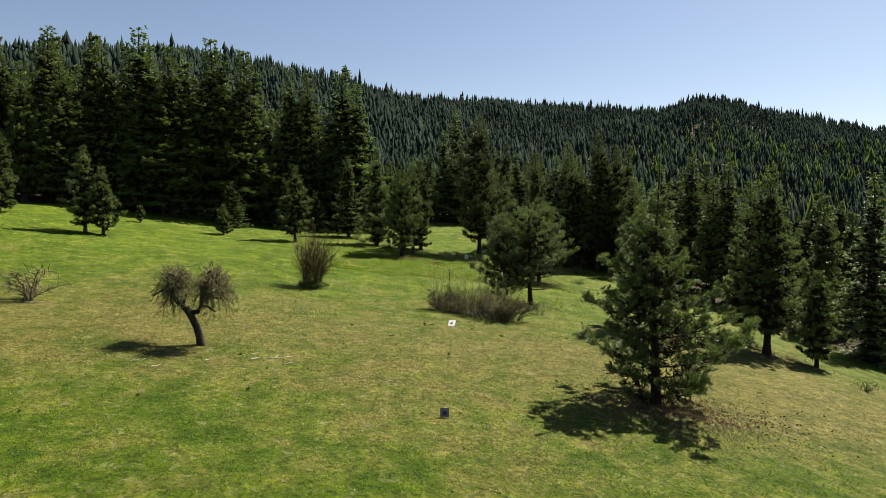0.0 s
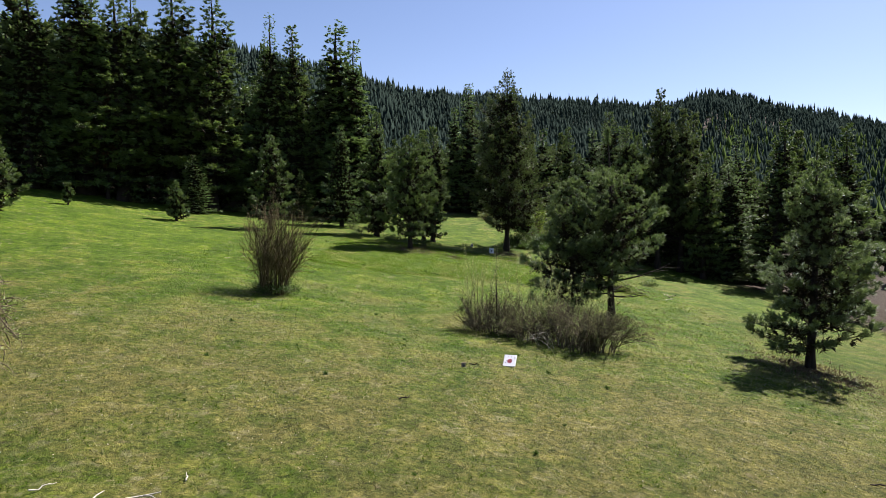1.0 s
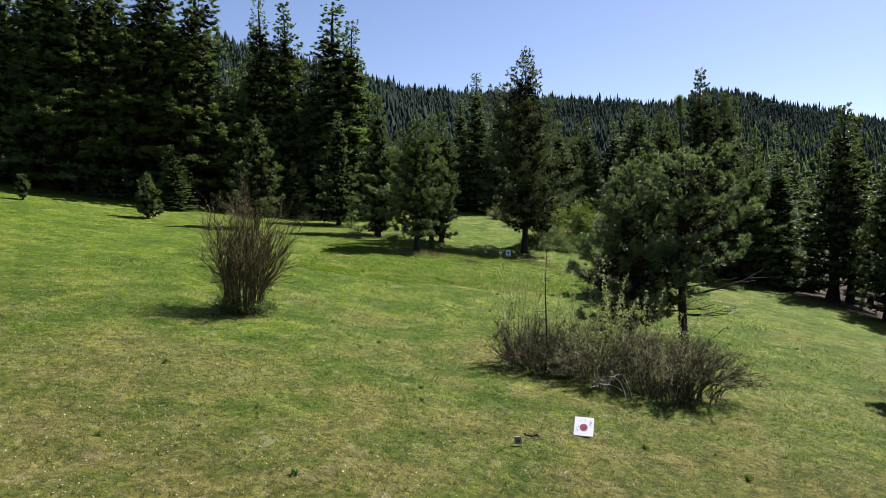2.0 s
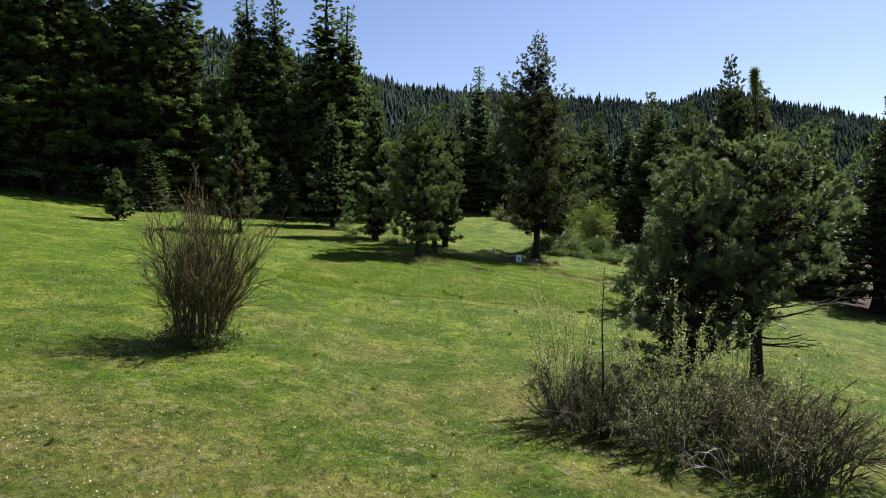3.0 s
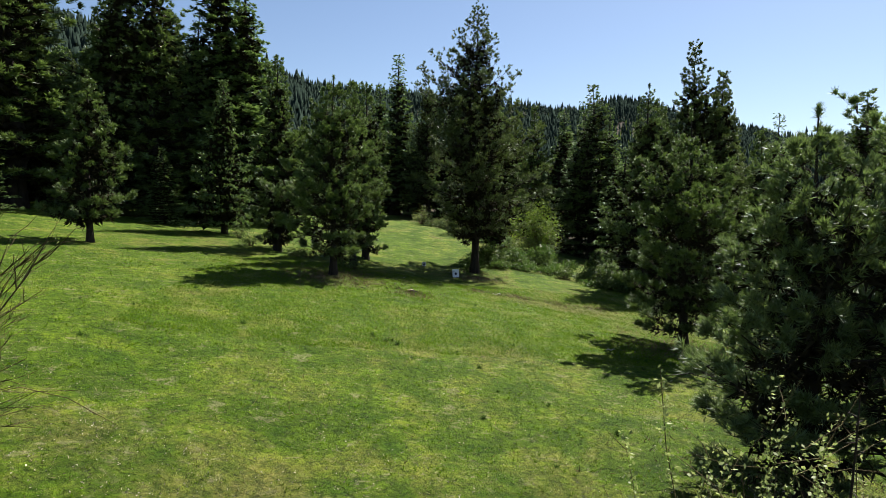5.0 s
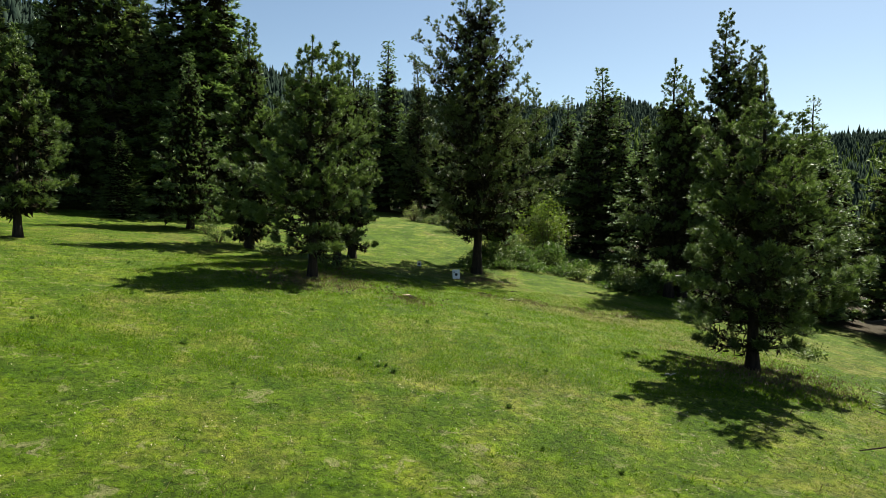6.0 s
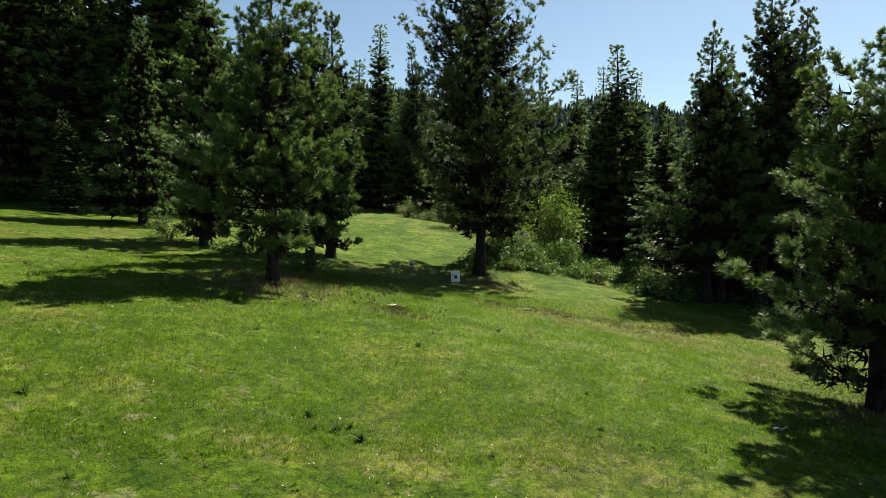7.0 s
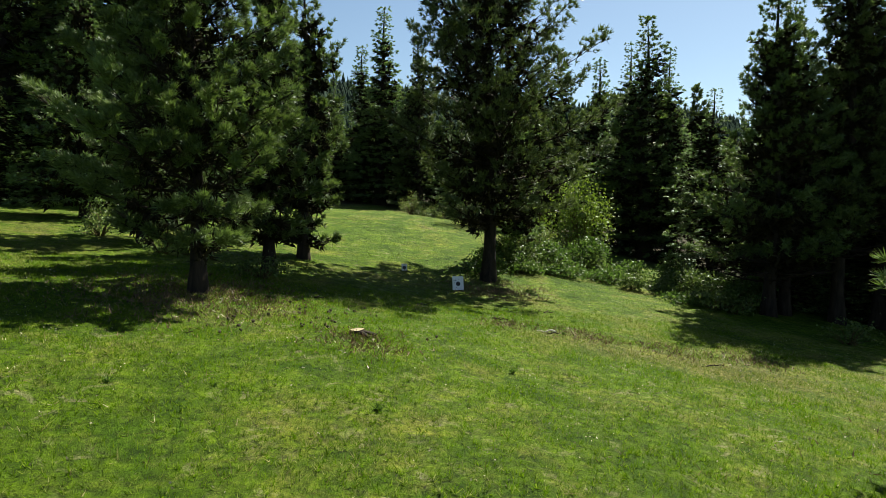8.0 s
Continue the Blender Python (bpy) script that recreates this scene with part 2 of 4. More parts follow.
# ---- helpers for meshes ----
def mesh_of(name, verts, tris=None, quads=None, material=None, smooth=False):
    """A mesh from arrays of corners, triangles and quads."""
    me = bpy.data.meshes.new(name)
    verts = np.asarray(verts, np.float32).reshape(-1, 3)
    tris = np.asarray(tris if tris is not None else [], np.int32).reshape(-1, 3)
    quads = np.asarray(quads if quads is not None else [], np.int32).reshape(-1, 4)
    me.vertices.add(len(verts))
    me.vertices.foreach_set("co", verts.ravel())
    loops = np.concatenate([tris.ravel(), quads.ravel()])
    total = np.concatenate([np.full(len(tris), 3), np.full(len(quads), 4)]).astype(np.int32)
    me.loops.add(len(loops))
    me.loops.foreach_set("vertex_index", loops)
    me.polygons.add(len(total))
    me.polygons.foreach_set("loop_start", (np.cumsum(total) - total).astype(np.int32))
    me.polygons.foreach_set("loop_total", total)
    if smooth:
        me.polygons.foreach_set("use_smooth", np.ones(len(total), bool))
    me.update(calc_edges=True)
    if material:
        me.materials.append(material)
    return me


def part_mesh(name, me, parent, label=""):
    ob = new(name, me)
    ob.parent = parent
    return tagged(ob, label) if label else ob


def part(name, bm, material, parent, label=""):
    me = bpy.data.meshes.new(name)
    bm.to_mesh(me)
    bm.free()
    me.materials.append(material)
    return part_mesh(name, me, parent, label)


class Wood:
    """Collects tapered, bent tubes."""

    def __init__(self):
        self.v, self.q, self.n = [], [], 0

    def tube(self, pts, radii, sides=5):
        pts = np.asarray(pts, float)
        k = len(pts)
        d = np.gradient(pts, axis=0)
        d /= np.linalg.norm(d, axis=1)[:, None] + 1e-9
        up = np.array([0.31, 0.17, 0.93]) if abs(d[0][2]) < 0.8 else np.array([0.95, 0.2, 0.1])
        s = np.cross(d, up)
        s /= np.linalg.norm(s, axis=1)[:, None] + 1e-9
        f = np.cross(d, s)
        ang = np.linspace(0, 2 * np.pi, sides, endpoint=False)
        ring = pts[:, None] + np.asarray(radii, float)[:, None, None] * (np.cos(ang)[None, :, None] * s[:, None] + np.sin(ang)[None, :, None] * f[:, None])
        self.v.append(ring.reshape(-1, 3))
        i = np.arange(k - 1)[:, None] * sides
        j = np.arange(sides)[None, :]
        j2 = (j + 1) % sides
        self.q.append(np.stack([i + j, i + j2, i + j2 + sides, i + j + sides], -1).reshape(-1, 4) + self.n)
        self.n += k * sides

    def join(self, a, b):
        """Ties two tubes together, by the first of two corners of each."""
        self.q.append(np.array([[a, a + 1, b + 1, b]]))

    def mesh(self, name, material):
        return mesh_of(name, np.concatenate(self.v), quads=np.concatenate(self.q), material=material, smooth=True)


def blades(rng, centres, ways, count, length, width, spread, forward=0.75, flat=0.0):
    """Slender triangles that fan out of each centre along its way: needles or leaves."""
    c = np.repeat(np.asarray(centres, float), count, 0)
    w = np.repeat(np.asarray(ways, float), count, 0)
    v = w * forward + rng.normal(size=c.shape) * spread
    v /= np.linalg.norm(v, axis=1)[:, None] + 1e-9
    s = np.cross(v, rng.normal(size=c.shape) + (0, 0, flat))
    s /= np.linalg.norm(s, axis=1)[:, None] + 1e-9
    ln = ((np.repeat(length, count) if np.ndim(length) else length) * rng.uniform(0.7, 1.15, len(c)))[:, None]
    wd = (width * rng.uniform(0.7, 1.2, len(c)))[:, None] / 2
    root = c + v * 0.12 * ln
    verts = np.stack([root - s * wd, root + s * wd, c + v * ln], 1).reshape(-1, 3)
    return verts, np.arange(len(verts)).reshape(-1, 3)


def leaf_kites(rng, centres, length, width):
    """A small four-cornered leaf at each centre, turned at random."""
    c = np.asarray(centres, float)
    v = rng.normal(size=c.shape)
    v /= np.linalg.norm(v, axis=1)[:, None]
    s = np.cross(v, rng.normal(size=c.shape))
    s /= np.linalg.norm(s, axis=1)[:, None]
    ln = (length * rng.uniform(0.6, 1.2, len(c)))[:, None]
    wd = (width * rng.uniform(0.7, 1.2, len(c)))[:, None] / 2
    verts = np.stack([c, c + v * ln * 0.5 + s * wd, c + v * ln, c + v * ln * 0.5 - s * wd], 1).reshape(-1, 3)
    return verts, np.arange(len(verts)).reshape(-1, 4)


# ---- the lie of the land ----
def smooth01(u):
    u = np.clip(u, 0, 1)
    return u * u * (3 - 2 * u)


def meadow_z(x, y):
    """Height of the meadow: it falls to the right and rises gently ahead."""
    u, v = x / 30, (y - 50) / 40
    z = 0.99 - 3.333 * u + 1.687 * v - 0.96 * u * u + 0.234 * u * v + 0.338 * v * v - 0.985 * u ** 3 + 0.694 * u * u * v + 0.54 * u * v * v + 0.049 * v ** 3
    for cx, cy, sx, sy, h in ((9, 70, 7, 12, -0.212), (1, 36, 7, 9, -0.209), (-4, 47, 7, 9, -0.563), (3, 88, 9, 10, 0.962), (2, 69.5, 4.5, 5, -0.371)):
        z = z + h * np.exp(-((x - cx) / sx) ** 2 - ((y - cy) / sy) ** 2)
    return z


CREST_WAY = (-180, -90, -50, -34.5, -27, -18.6, -14, -9.2, -6.7, -4.2, 5.8, 10.8, 19.3, 21.5, 24, 26.5, 30.5, 34.7, 60, 100, 180)
CREST_UP = (2, 6, 10.0, 11.3, 12.4, 12.4, 12.1, 11.4, 10.8, 9.9, 9.6, 9.0, 8.5, 9.2, 9.0, 8.0, 6.9, 5.8, 5, 2, 2)
CREST_FAR = (500, 450, 430, 430, 440, 460, 480, 540, 590, 660, 720, 740, 760, 770, 780, 780, 780, 780, 700, 600, 500)


def ground_z(x, y):
    """The one ground sheet: meadow, then the wooded hills round it."""
    x, y = np.asarray(x, float), np.asarray(y, float)
    xc, yc = np.clip(x, -40, 33), np.clip(y, -12, 120)
    z = meadow_z(xc, yc)
    z = z + 0.10 * np.clip(-40 - x, 0, 60) - 0.16 * np.clip(x - 33, 0, 50)
    r = np.hypot(x, y)
    way = np.degrees(np.arctan2(x, y))
    crest = np.interp(way, CREST_WAY, CREST_FAR)
    top = crest * np.tan(np.radians(np.interp(way, CREST_WAY, CREST_UP))) + 6
    foot = np.interp(way, (-60, -30, -8, 5, 30, 60), (95, 100, 130, 140, 170, 170))
    u = (r - foot) / (crest - foot)
    rise = np.clip(u, 0, 1) ** 1.15
    rolls = 7 * np.sin(way * 0.55 + r * 0.004) * np.sin(r * 0.017 + way * 0.2)
    z = z + (top - z) * rise + rolls * smooth01(u * 2) * smooth01((1 - u) * 3)
    z = z - np.clip(u - 1, 0, 3) * 90
    near = smooth01((140 - r) / 60)
    z = z + near * (0.05 * np.sin(x * 0.9 + 1.3 * np.sin(y * 0.37)) * np.sin(y * 0.71 + x * 0.23) + 0.025 * np.sin(x * 2.3 + y * 1.1) * np.sin(y * 2.7 - x * 0.8))
    return z


def gz(x, y):
    return float(ground_z(x, y))


def build_ground():
    def axis(lo, hi, step, end, coarse):
        c = list(np.arange(lo, hi + step / 2, step))
        s, up = step, c[-1]
        while up < end:
            s = min(s * 1.25, coarse)
            up += s
            c.append(up)
        s, dn = step, c[0]
        while dn > -end:
            s = min(s * 1.25, coarse)
            dn -= s
            c.insert(0, dn)
        return np.array(c)
    xs, ys = axis(-44, 38, 0.8, 1300, 22), axis(-6, 122, 0.8, 1300, 22)
    X, Y = np.meshgrid(xs, ys)
    v = np.stack([X, Y, ground_z(X, Y)], -1).reshape(-1, 3)
    nx, ny = len(xs), len(ys)
    i = (np.arange(ny - 1)[:, None] * nx + np.arange(nx - 1)[None, :]).reshape(-1)
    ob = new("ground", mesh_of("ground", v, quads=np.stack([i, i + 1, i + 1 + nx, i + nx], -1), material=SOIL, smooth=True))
    tagged(ob, "sloping meadow of green grass and dry straw below wooded hills", "ground", kind="structure")


build_ground()


# ---- conifers ----
def conifer(seed, height, radius, clear=0.12, style="pine", tufts=1500, needle=0.2, blade=0.022, count=20, leader=0.0, gap=0.36, trunk=None, bare=0.0, full_top=0.82, twig=True, limbs_shown=True, inner=3.0, lift=0.62, clump=1.4, brush=2):
    """Meshes of one conifer: (trunk and limbs, crown). leader: metres of nearly bare top shoot; tufts: about how many sprays of needles."""
    rng = np.random.default_rng(seed)
    wood = Wood()
    r0 = trunk or 0.017 * height + 0.02
    zz = np.linspace(-0.25, height, 12)
    sway = np.sin(np.clip(zz / height, 0, 1) * np.pi) * 0.012 * height
    bend = np.stack([sway * np.sin(zz * 0.4 + seed), sway * np.sin(zz * 0.35 + 2 * seed)], -1)
    flare = 1 + 0.5 * np.exp(-np.clip(zz, 0, None) / 0.25)
    wood.tube(np.column_stack([bend, zz]), np.clip(r0 * (1 - zz / height) ** 0.85, 0.012, None) * flare, 9)
    axis_x, axis_y = (lambda z: np.interp(z, zz, bend[:, 0])), (lambda z: np.interp(z, zz, bend[:, 1]))
    top = height - leader
    z = clear * height
    turn = rng.uniform(0, 6.28)
    lop = rng.uniform(0, 6.28, 3)
    s = np.linspace(0, 1, 5)
    limbs = []
    while z < top - 0.05:
        u = (z - clear * height) / (top - clear * height)
        if style == "pine":
            full = min(1.0, 0.66 + u * 2.0) * (1 - u) ** full_top
            up0, curl = 0.0 + lift * u, 0.22
            arms = rng.integers(4, 7)
        else:
            full = min(1.0, 0.85 + u) * (1 - u) ** 0.82
            up0, curl = -0.20 + 0.6 * u, 0.12
            arms = rng.integers(5, 8)
        for k in range(arms):
            turn += 6.283 / arms + rng.uniform(-0.35, 0.35)
            uneven = 1 + 0.16 * math.sin(turn + lop[0] + u * 5) + 0.12 * math.sin(2 * turn + lop[1] - u * 9)
            ln = max(0.14 + 0.012 * height, radius * full * uneven * rng.uniform(0.62, 1.1))
            zb = z + rng.uniform(-0.4, 0.4) * gap
            rise = up0 + rng.uniform(-0.14, 0.14)
            way = turn + rng.uniform(-0.3, 0.3) * s
            p = np.stack([axis_x(zb) + np.cos(way) * ln * s, axis_y(zb) + np.sin(way) * ln * s, zb + ln * (rise * s + curl * s * s)], -1)
            rb = max(0.007, 0.2 * r0 * (1 - u) + 0.006) * min(1, ln / radius + 0.3)
            if limbs_shown:
                wood.tube(p, rb * (1 - 0.8 * s), 4 if twig else 3)
            if u < bare and rng.random() < 0.97:
                for fork in (0.45, 0.62, 0.8):
                    q = np.array([np.interp(fork + rng.uniform(-0.06, 0.06), s, p[:, i]) for i in range(3)])
                    aim = turn + rng.choice((-1, 1)) * rng.uniform(0.4, 0.9)
                    tip = q + ln * rng.uniform(0.2, 0.4) * np.array((math.cos(aim), math.sin(aim), rng.uniform(-0.1, 0.35)))
                    wood.tube([q, (q + tip) / 2 + rng.normal(0, 0.02, 3), tip], [rb * 0.5, rb * 0.4, rb * 0.2], 3)
                continue                                          # old dead limbs low on the stem
            limbs.append((p, ln, turn, rise, u))
        z += (0.8 if u < bare else 1.6) * gap * rng.uniform(0.75, 1.2) * (1.0 - 0.62 * u)
    share = tufts / sum(0.25 + l[1] ** 1.5 for l in limbs)
    cs, ws, size = [], [], []
    for p, ln, turn, rise, u in limbs:
        m = max(2, int(share * (0.25 + ln ** 1.5) + rng.random()))
        sprays = 2 + int(ln * (1.8 if style == "pine" else 3.4))
        t0 = np.linspace(1.0, 0.30 if style == "pine" else 0.14, sprays) + rng.uniform(-0.04, 0.04, sprays)
        side0 = np.where(np.arange(sprays) == 0, 0.0, rng.choice((-1.0, 1.0)) * (-1.0) ** np.arange(sprays)) * rng.uniform(0.6, 1.05, sprays)
        pick = rng.integers(0, sprays, m)
        along = rng.uniform(0, 1, m) ** 0.42                       # needles gather towards the end of each spray
        t, side = np.clip(t0[pick], 0.05, 1.02), side0[pick] * along
        off = (0.40 if style == "pine" else 0.44) * ln * np.clip(1.15 - t, 0.05, 1) + 0.10
        pc = np.stack([np.interp(t, s, p[:, i]) for i in range(3)], -1)
        one = np.ones(m)
        out = np.stack([np.cos(turn) * one, np.sin(turn) * one, (rise + 0.3) * one], -1)
        lat = np.stack([-np.sin(turn) * one, np.cos(turn) * one, 0 * one], -1)
        tail = np.where(side0[pick] == 0, (along - 1) * 0.22 * ln, 0.0)
        c = pc + lat * (side * off)[:, None] + out * (np.abs(side) * off * 0.6 + tail)[:, None]
        c += rng.normal(0, (0.014 * ln + 0.02) * clump, (m, 3))
        c[:, 2] += 0.05 * ln * along - (0.10 * ln * np.abs(side) if style == "fir" else 0)
        w = out + lat * side[:, None] * 0.8
        w[:, 2] += 0.4 if style == "pine" else -0.08
        w /= np.linalg.norm(w, axis=1)[:, None]
        cs.append(c)
        ws.append(w)
        size.append(np.full(m, 1.0 - (0.45 if style == "pine" else 0.65) * u))
        if twig:
            for q0, q1 in zip(pc[::3], c[::3]):
                wood.tube(np.stack([q0, q1]), [0.010, 0.005], 3)
    v, f = blades(rng, np.concatenate(cs), np.concatenate(ws), count, needle * np.concatenate(size), blade, 0.44 if style == "pine" else 0.42, 0.85, flat=1.0)
    # dense inside of the crown: dark blades along limbs for twigs, needles and shade
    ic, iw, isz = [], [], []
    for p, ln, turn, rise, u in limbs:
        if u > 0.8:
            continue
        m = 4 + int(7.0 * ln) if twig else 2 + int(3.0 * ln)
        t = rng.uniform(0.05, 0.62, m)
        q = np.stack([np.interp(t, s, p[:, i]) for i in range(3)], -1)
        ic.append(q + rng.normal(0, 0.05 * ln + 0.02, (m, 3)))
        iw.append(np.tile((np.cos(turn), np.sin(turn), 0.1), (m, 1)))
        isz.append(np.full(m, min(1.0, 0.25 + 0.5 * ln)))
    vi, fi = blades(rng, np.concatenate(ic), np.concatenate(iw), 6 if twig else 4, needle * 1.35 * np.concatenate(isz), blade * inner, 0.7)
    # the top shoot: bare below, a brush of needles at its tip
    zt = np.arange(top - 0.15, height + 0.01, 0.05)
    if leader:
        zt = zt[(zt > height - min(0.62, 0.4 * leader)) | (zt < top)]
    c2 = np.stack([axis_x(zt), axis_y(zt), zt], -1)
    v2, f2 = blades(rng, c2, np.tile((0, 0, 1.0), (len(zt), 1)), count * brush, needle * (0.95 if brush > 2 else 0.6 if leader else 0.42), blade * (1.0 if brush > 2 else 0.7), 0.5)
    return wood, np.concatenate([v, v2]), np.concatenate([f, f2 + len(v)]), vi, fi


def tree(x, y, label, group="", needles=None, bark=None, turn=0.0, category="conifer tree", name="pine_tree", tilt=(0, 0), **shape):
    wood, v, f, vi, fi = conifer(**shape)
    root = new(name)
    part_mesh("trunk", wood.mesh("trunk", bark or BARK), root)
    part_mesh("crown", mesh_of("crown", v, tris=f, material=needles or PINE), root)
    part_mesh("inner_crown", mesh_of("inner_crown", vi, tris=fi, material=SHADE_TWIGS), root, "dark blades for the shade and dead twigs inside the crown")
    tagged(root, label, category, group)
    root.matrix_basis = pose(x, y, gz(x, y) - 0.03, tilt[0], tilt[1], turn)
    return root


NEAR = dict(style="pine", needle=0.22, blade=0.020, count=26)
PLAIN = dict(style="pine", needle=0.26, blade=0.040, count=20)
FINE = dict(style="pine", needle=0.22, blade=0.020, count=24, inner=3.2)
FIRS = dict(style="fir", needle=0.22, blade=0.055, count=16)
G1 = "pines on the meadow"
# pines that stand free on the meadow
tree(7.95, 23.4, "bushy young pine with branches down to the grass", G1, seed=3, height=9.2, radius=3.5, clear=0.035, leader=1.5, gap=0.34, tufts=4350, full_top=0.84, **FINE)
tree(6.08, 43.7, "open young pine with a tall bare leader shoot behind the brush", G1, tilt=(0, -2.2), needles=PINE_YOUNG, seed=5, height=8.5, radius=3.3, clear=0.15, leader=2.0, gap=0.44, bare=0.2, tufts=2300, full_top=0.62, lift=0.95, clump=0.8, brush=5, **FINE)
tree(4.2, 43.7, "dense young pine beside its taller neighbour behind the brush", G1, needles=PINE_YOUNG, seed=8, height=6.5, radius=3.0, clear=0.1, leader=0.5, gap=0.34, tufts=3625, full_top=0.72, **FINE)
tree(11.9, 38.2, "bushy pine on the slope with a shadow on short grass", G1, needles=PINE_YOUNG, seed=12, height=8.2, radius=3.0, clear=0.1, leader=0.7, gap=0.36, tufts=2755, **FINE)
tree(8.4, 55.2, "broad pine at the meadow's edge with a spiky leader", G1, seed=17, height=8.4, radius=3.4, clear=0.08, leader=1.1, gap=0.36, tufts=4640, full_top=0.68, **FINE)
tree(-4.1, 63.4, "bushy pine with a dark trunk in the open grass", G1, seed=21, height=8.9, radius=2.85, clear=0.12, leader=0.5, gap=0.33, tufts=5075, full_top=0.62, **NEAR)
tree(4.1, 72.3, "tall old pine with a dark trunk beside a white target", G1, needles=PINE_OLD, seed=26, height=15.9, radius=4.7, clear=0.14, gap=0.42, style="pine", tufts=6000, needle=0.25, blade=0.034, count=17, trunk=0.24, full_top=0.74)
DARK = dict(style="pine", needle=0.25, blade=0.036, count=18, inner=3.4)
tree(17.3, 70.9, "tall open pine with a bare lower trunk beside the meadow", G1, needles=PINE_OLD, seed=61, height=15.4, radius=3.7, clear=0.16, gap=0.44, tufts=4350, bare=0.12, full_top=0.85, trunk=0.24, **DARK)
tree(14.3, 70.7, "slim dark pine with dead lower limbs", G1, seed=62, height=12.6, radius=3.2, clear=0.10, gap=0.40, tufts=2755, bare=0.05, full_top=0.7, leader=0.6, **DARK)
tree(15.6, 71.6, "dark pine standing close between two others", G1, seed=63, height=11.6, radius=2.9, clear=0.10, gap=0.40, tufts=2755, bare=0.08, **DARK)
tree(19.4, 71.3, "tall dark pine deep in the shade", G1, needles=PINE_OLD, seed=64, height=14.2, radius=3.0, clear=0.18, gap=0.42, tufts=3190, bare=0.08, **DARK)
tree(-32.6, 74.0, "dead pine with rust-brown needles at the wood's edge", G1, needles=BROWN, seed=66, height=9.5, radius=2.0, clear=0.2, gap=0.4, tufts=700, bare=0.1, **PLAIN)
tree(-7.4, 70.8, "slender pine in a row at the wood's edge", G1, seed=31, height=10.8, radius=2.4, clear=0.06, gap=0.36, tufts=1700, **PLAIN)
tree(-11.4, 76.5, "young fir with flat drooping boughs", G1, needles=FIR, name="fir_tree", seed=33, height=9.6, radius=2.5, clear=0.1, gap=0.3, tufts=1700, **FIRS)
tree(-3.2, 68.0, "slim pine close behind a bushier one", G1, seed=35, height=9.3, radius=2.0, clear=0.09, gap=0.36, tufts=1300, **PLAIN)
tree(-2.5, 71.5, "slim green pine in the row at the wood's edge", G1, seed=37, height=10.0, radius=2.1, clear=0.07, gap=0.36, tufts=1300, **PLAIN)
tree(-15.4, 66.0, "small round-headed pine before the dark wood", G1, seed=41, height=7.9, radius=2.4, clear=0.14, leader=0.4, gap=0.36, tufts=1300, **PLAIN)
tree(-22.5, 65.0, "knee-high pine sapling alone in the grass", G1, seed=43, height=3.1, radius=1.05, clear=0.12, leader=0.15, gap=0.24, tufts=330, **PLAIN)
tree(-30.2, 53.5, "young pine of a close pair on the meadow", G1, seed=45, height=7.3, radius=2.0, clear=0.12, gap=0.36, tufts=1000, **PLAIN)
tree(-28.9, 53.9, "shorter young pine of a close pair on the meadow", G1, seed=46, height=5.6, radius=1.7, clear=0.14, gap=0.36, tufts=800, **PLAIN)
tree(-31.0, 65.0, "tiny pine seedling near the wood", G1, seed=47, height=1.7, radius=0.5, clear=0.15, gap=0.2, tufts=90, **PLAIN)
tree(-39.5, 56.5, "bushy green pine at the meadow's upper edge", G1, seed=48, height=7.0, radius=2.6, clear=0.08, gap=0.36, tufts=1300, **PLAIN)
tree(19.8, 38.4, "tall dark pine on the lower slope", G1, seed=51, height=11.3, radius=2.7, clear=0.14, gap=0.38, tufts=1700, **PLAIN)
tree(22.4, 37.6, "small pine at the foot of the slope", G1, seed=53, height=5.7, radius=1.8, clear=0.13, gap=0.34, tufts=800, **PLAIN)
tree(20.4, 42.2, "dark pine behind another on the lower slope", G1, seed=55, height=10.6, radius=2.6, clear=0.12, gap=0.38, tufts=1700, **PLAIN)
tree(6.1, 76.2, "thin young fir next to an old pine", G1, needles=FIR, name="fir_tree", seed=57, height=6.4, radius=1.3, clear=0.2, gap=0.32, tufts=600, **FIRS)

# ---- the woods round the meadow: a few grown trees, set out again and again ----
FRONT = dict(needle=0.34, blade=0.065, count=15, gap=0.5, tufts=2000, twig=False, inner=3.0)
BEHIND = dict(needle=0.75, blade=0.26, count=8, gap=0.9, tufts=480, twig=False, limbs_shown=False, inner=1.8)
KINDS = []
for i, (style, h, r, clear, needles, words, fine) in enumerate((
        ("pine", 19, 3.3, 0.10, PINE, "tall full pine at the edge of the dark wood", FRONT),
        ("pine", 17, 3.0, 0.14, PINE_OLD, "tall pine with browned inner needles in the wood", FRONT),
        ("fir", 20, 3.4, 0.03, FIR, "tall dense fir with boughs down to the ground", FRONT),
        ("fir", 18, 2.5, 0.05, FIR, "slender pointed fir at the edge of the wood", FRONT),
        ("pine", 14, 2.8, 0.06, PINE, "middle-sized bushy pine at the edge of the wood", FRONT),
        ("pine", 18, 3.2, 0.12, PINE, "tall pine deep in the wood", BEHIND),
        ("fir", 18, 3.0, 0.05, FIR, "dark fir deep in the wood", BEHIND),
        ("pine", 16, 3.0, 0.2, PINE_OLD, "bare-stemmed pine deep in the wood", BEHIND))):
    KINDS.append((h, tree(0, 0, words, "trees of the wood", needles, name="pine_tree" if style == "pine" else "fir_tree", seed=70 + i, height=h, radius=r, clear=clear, style=style, **fine)))
used = set()


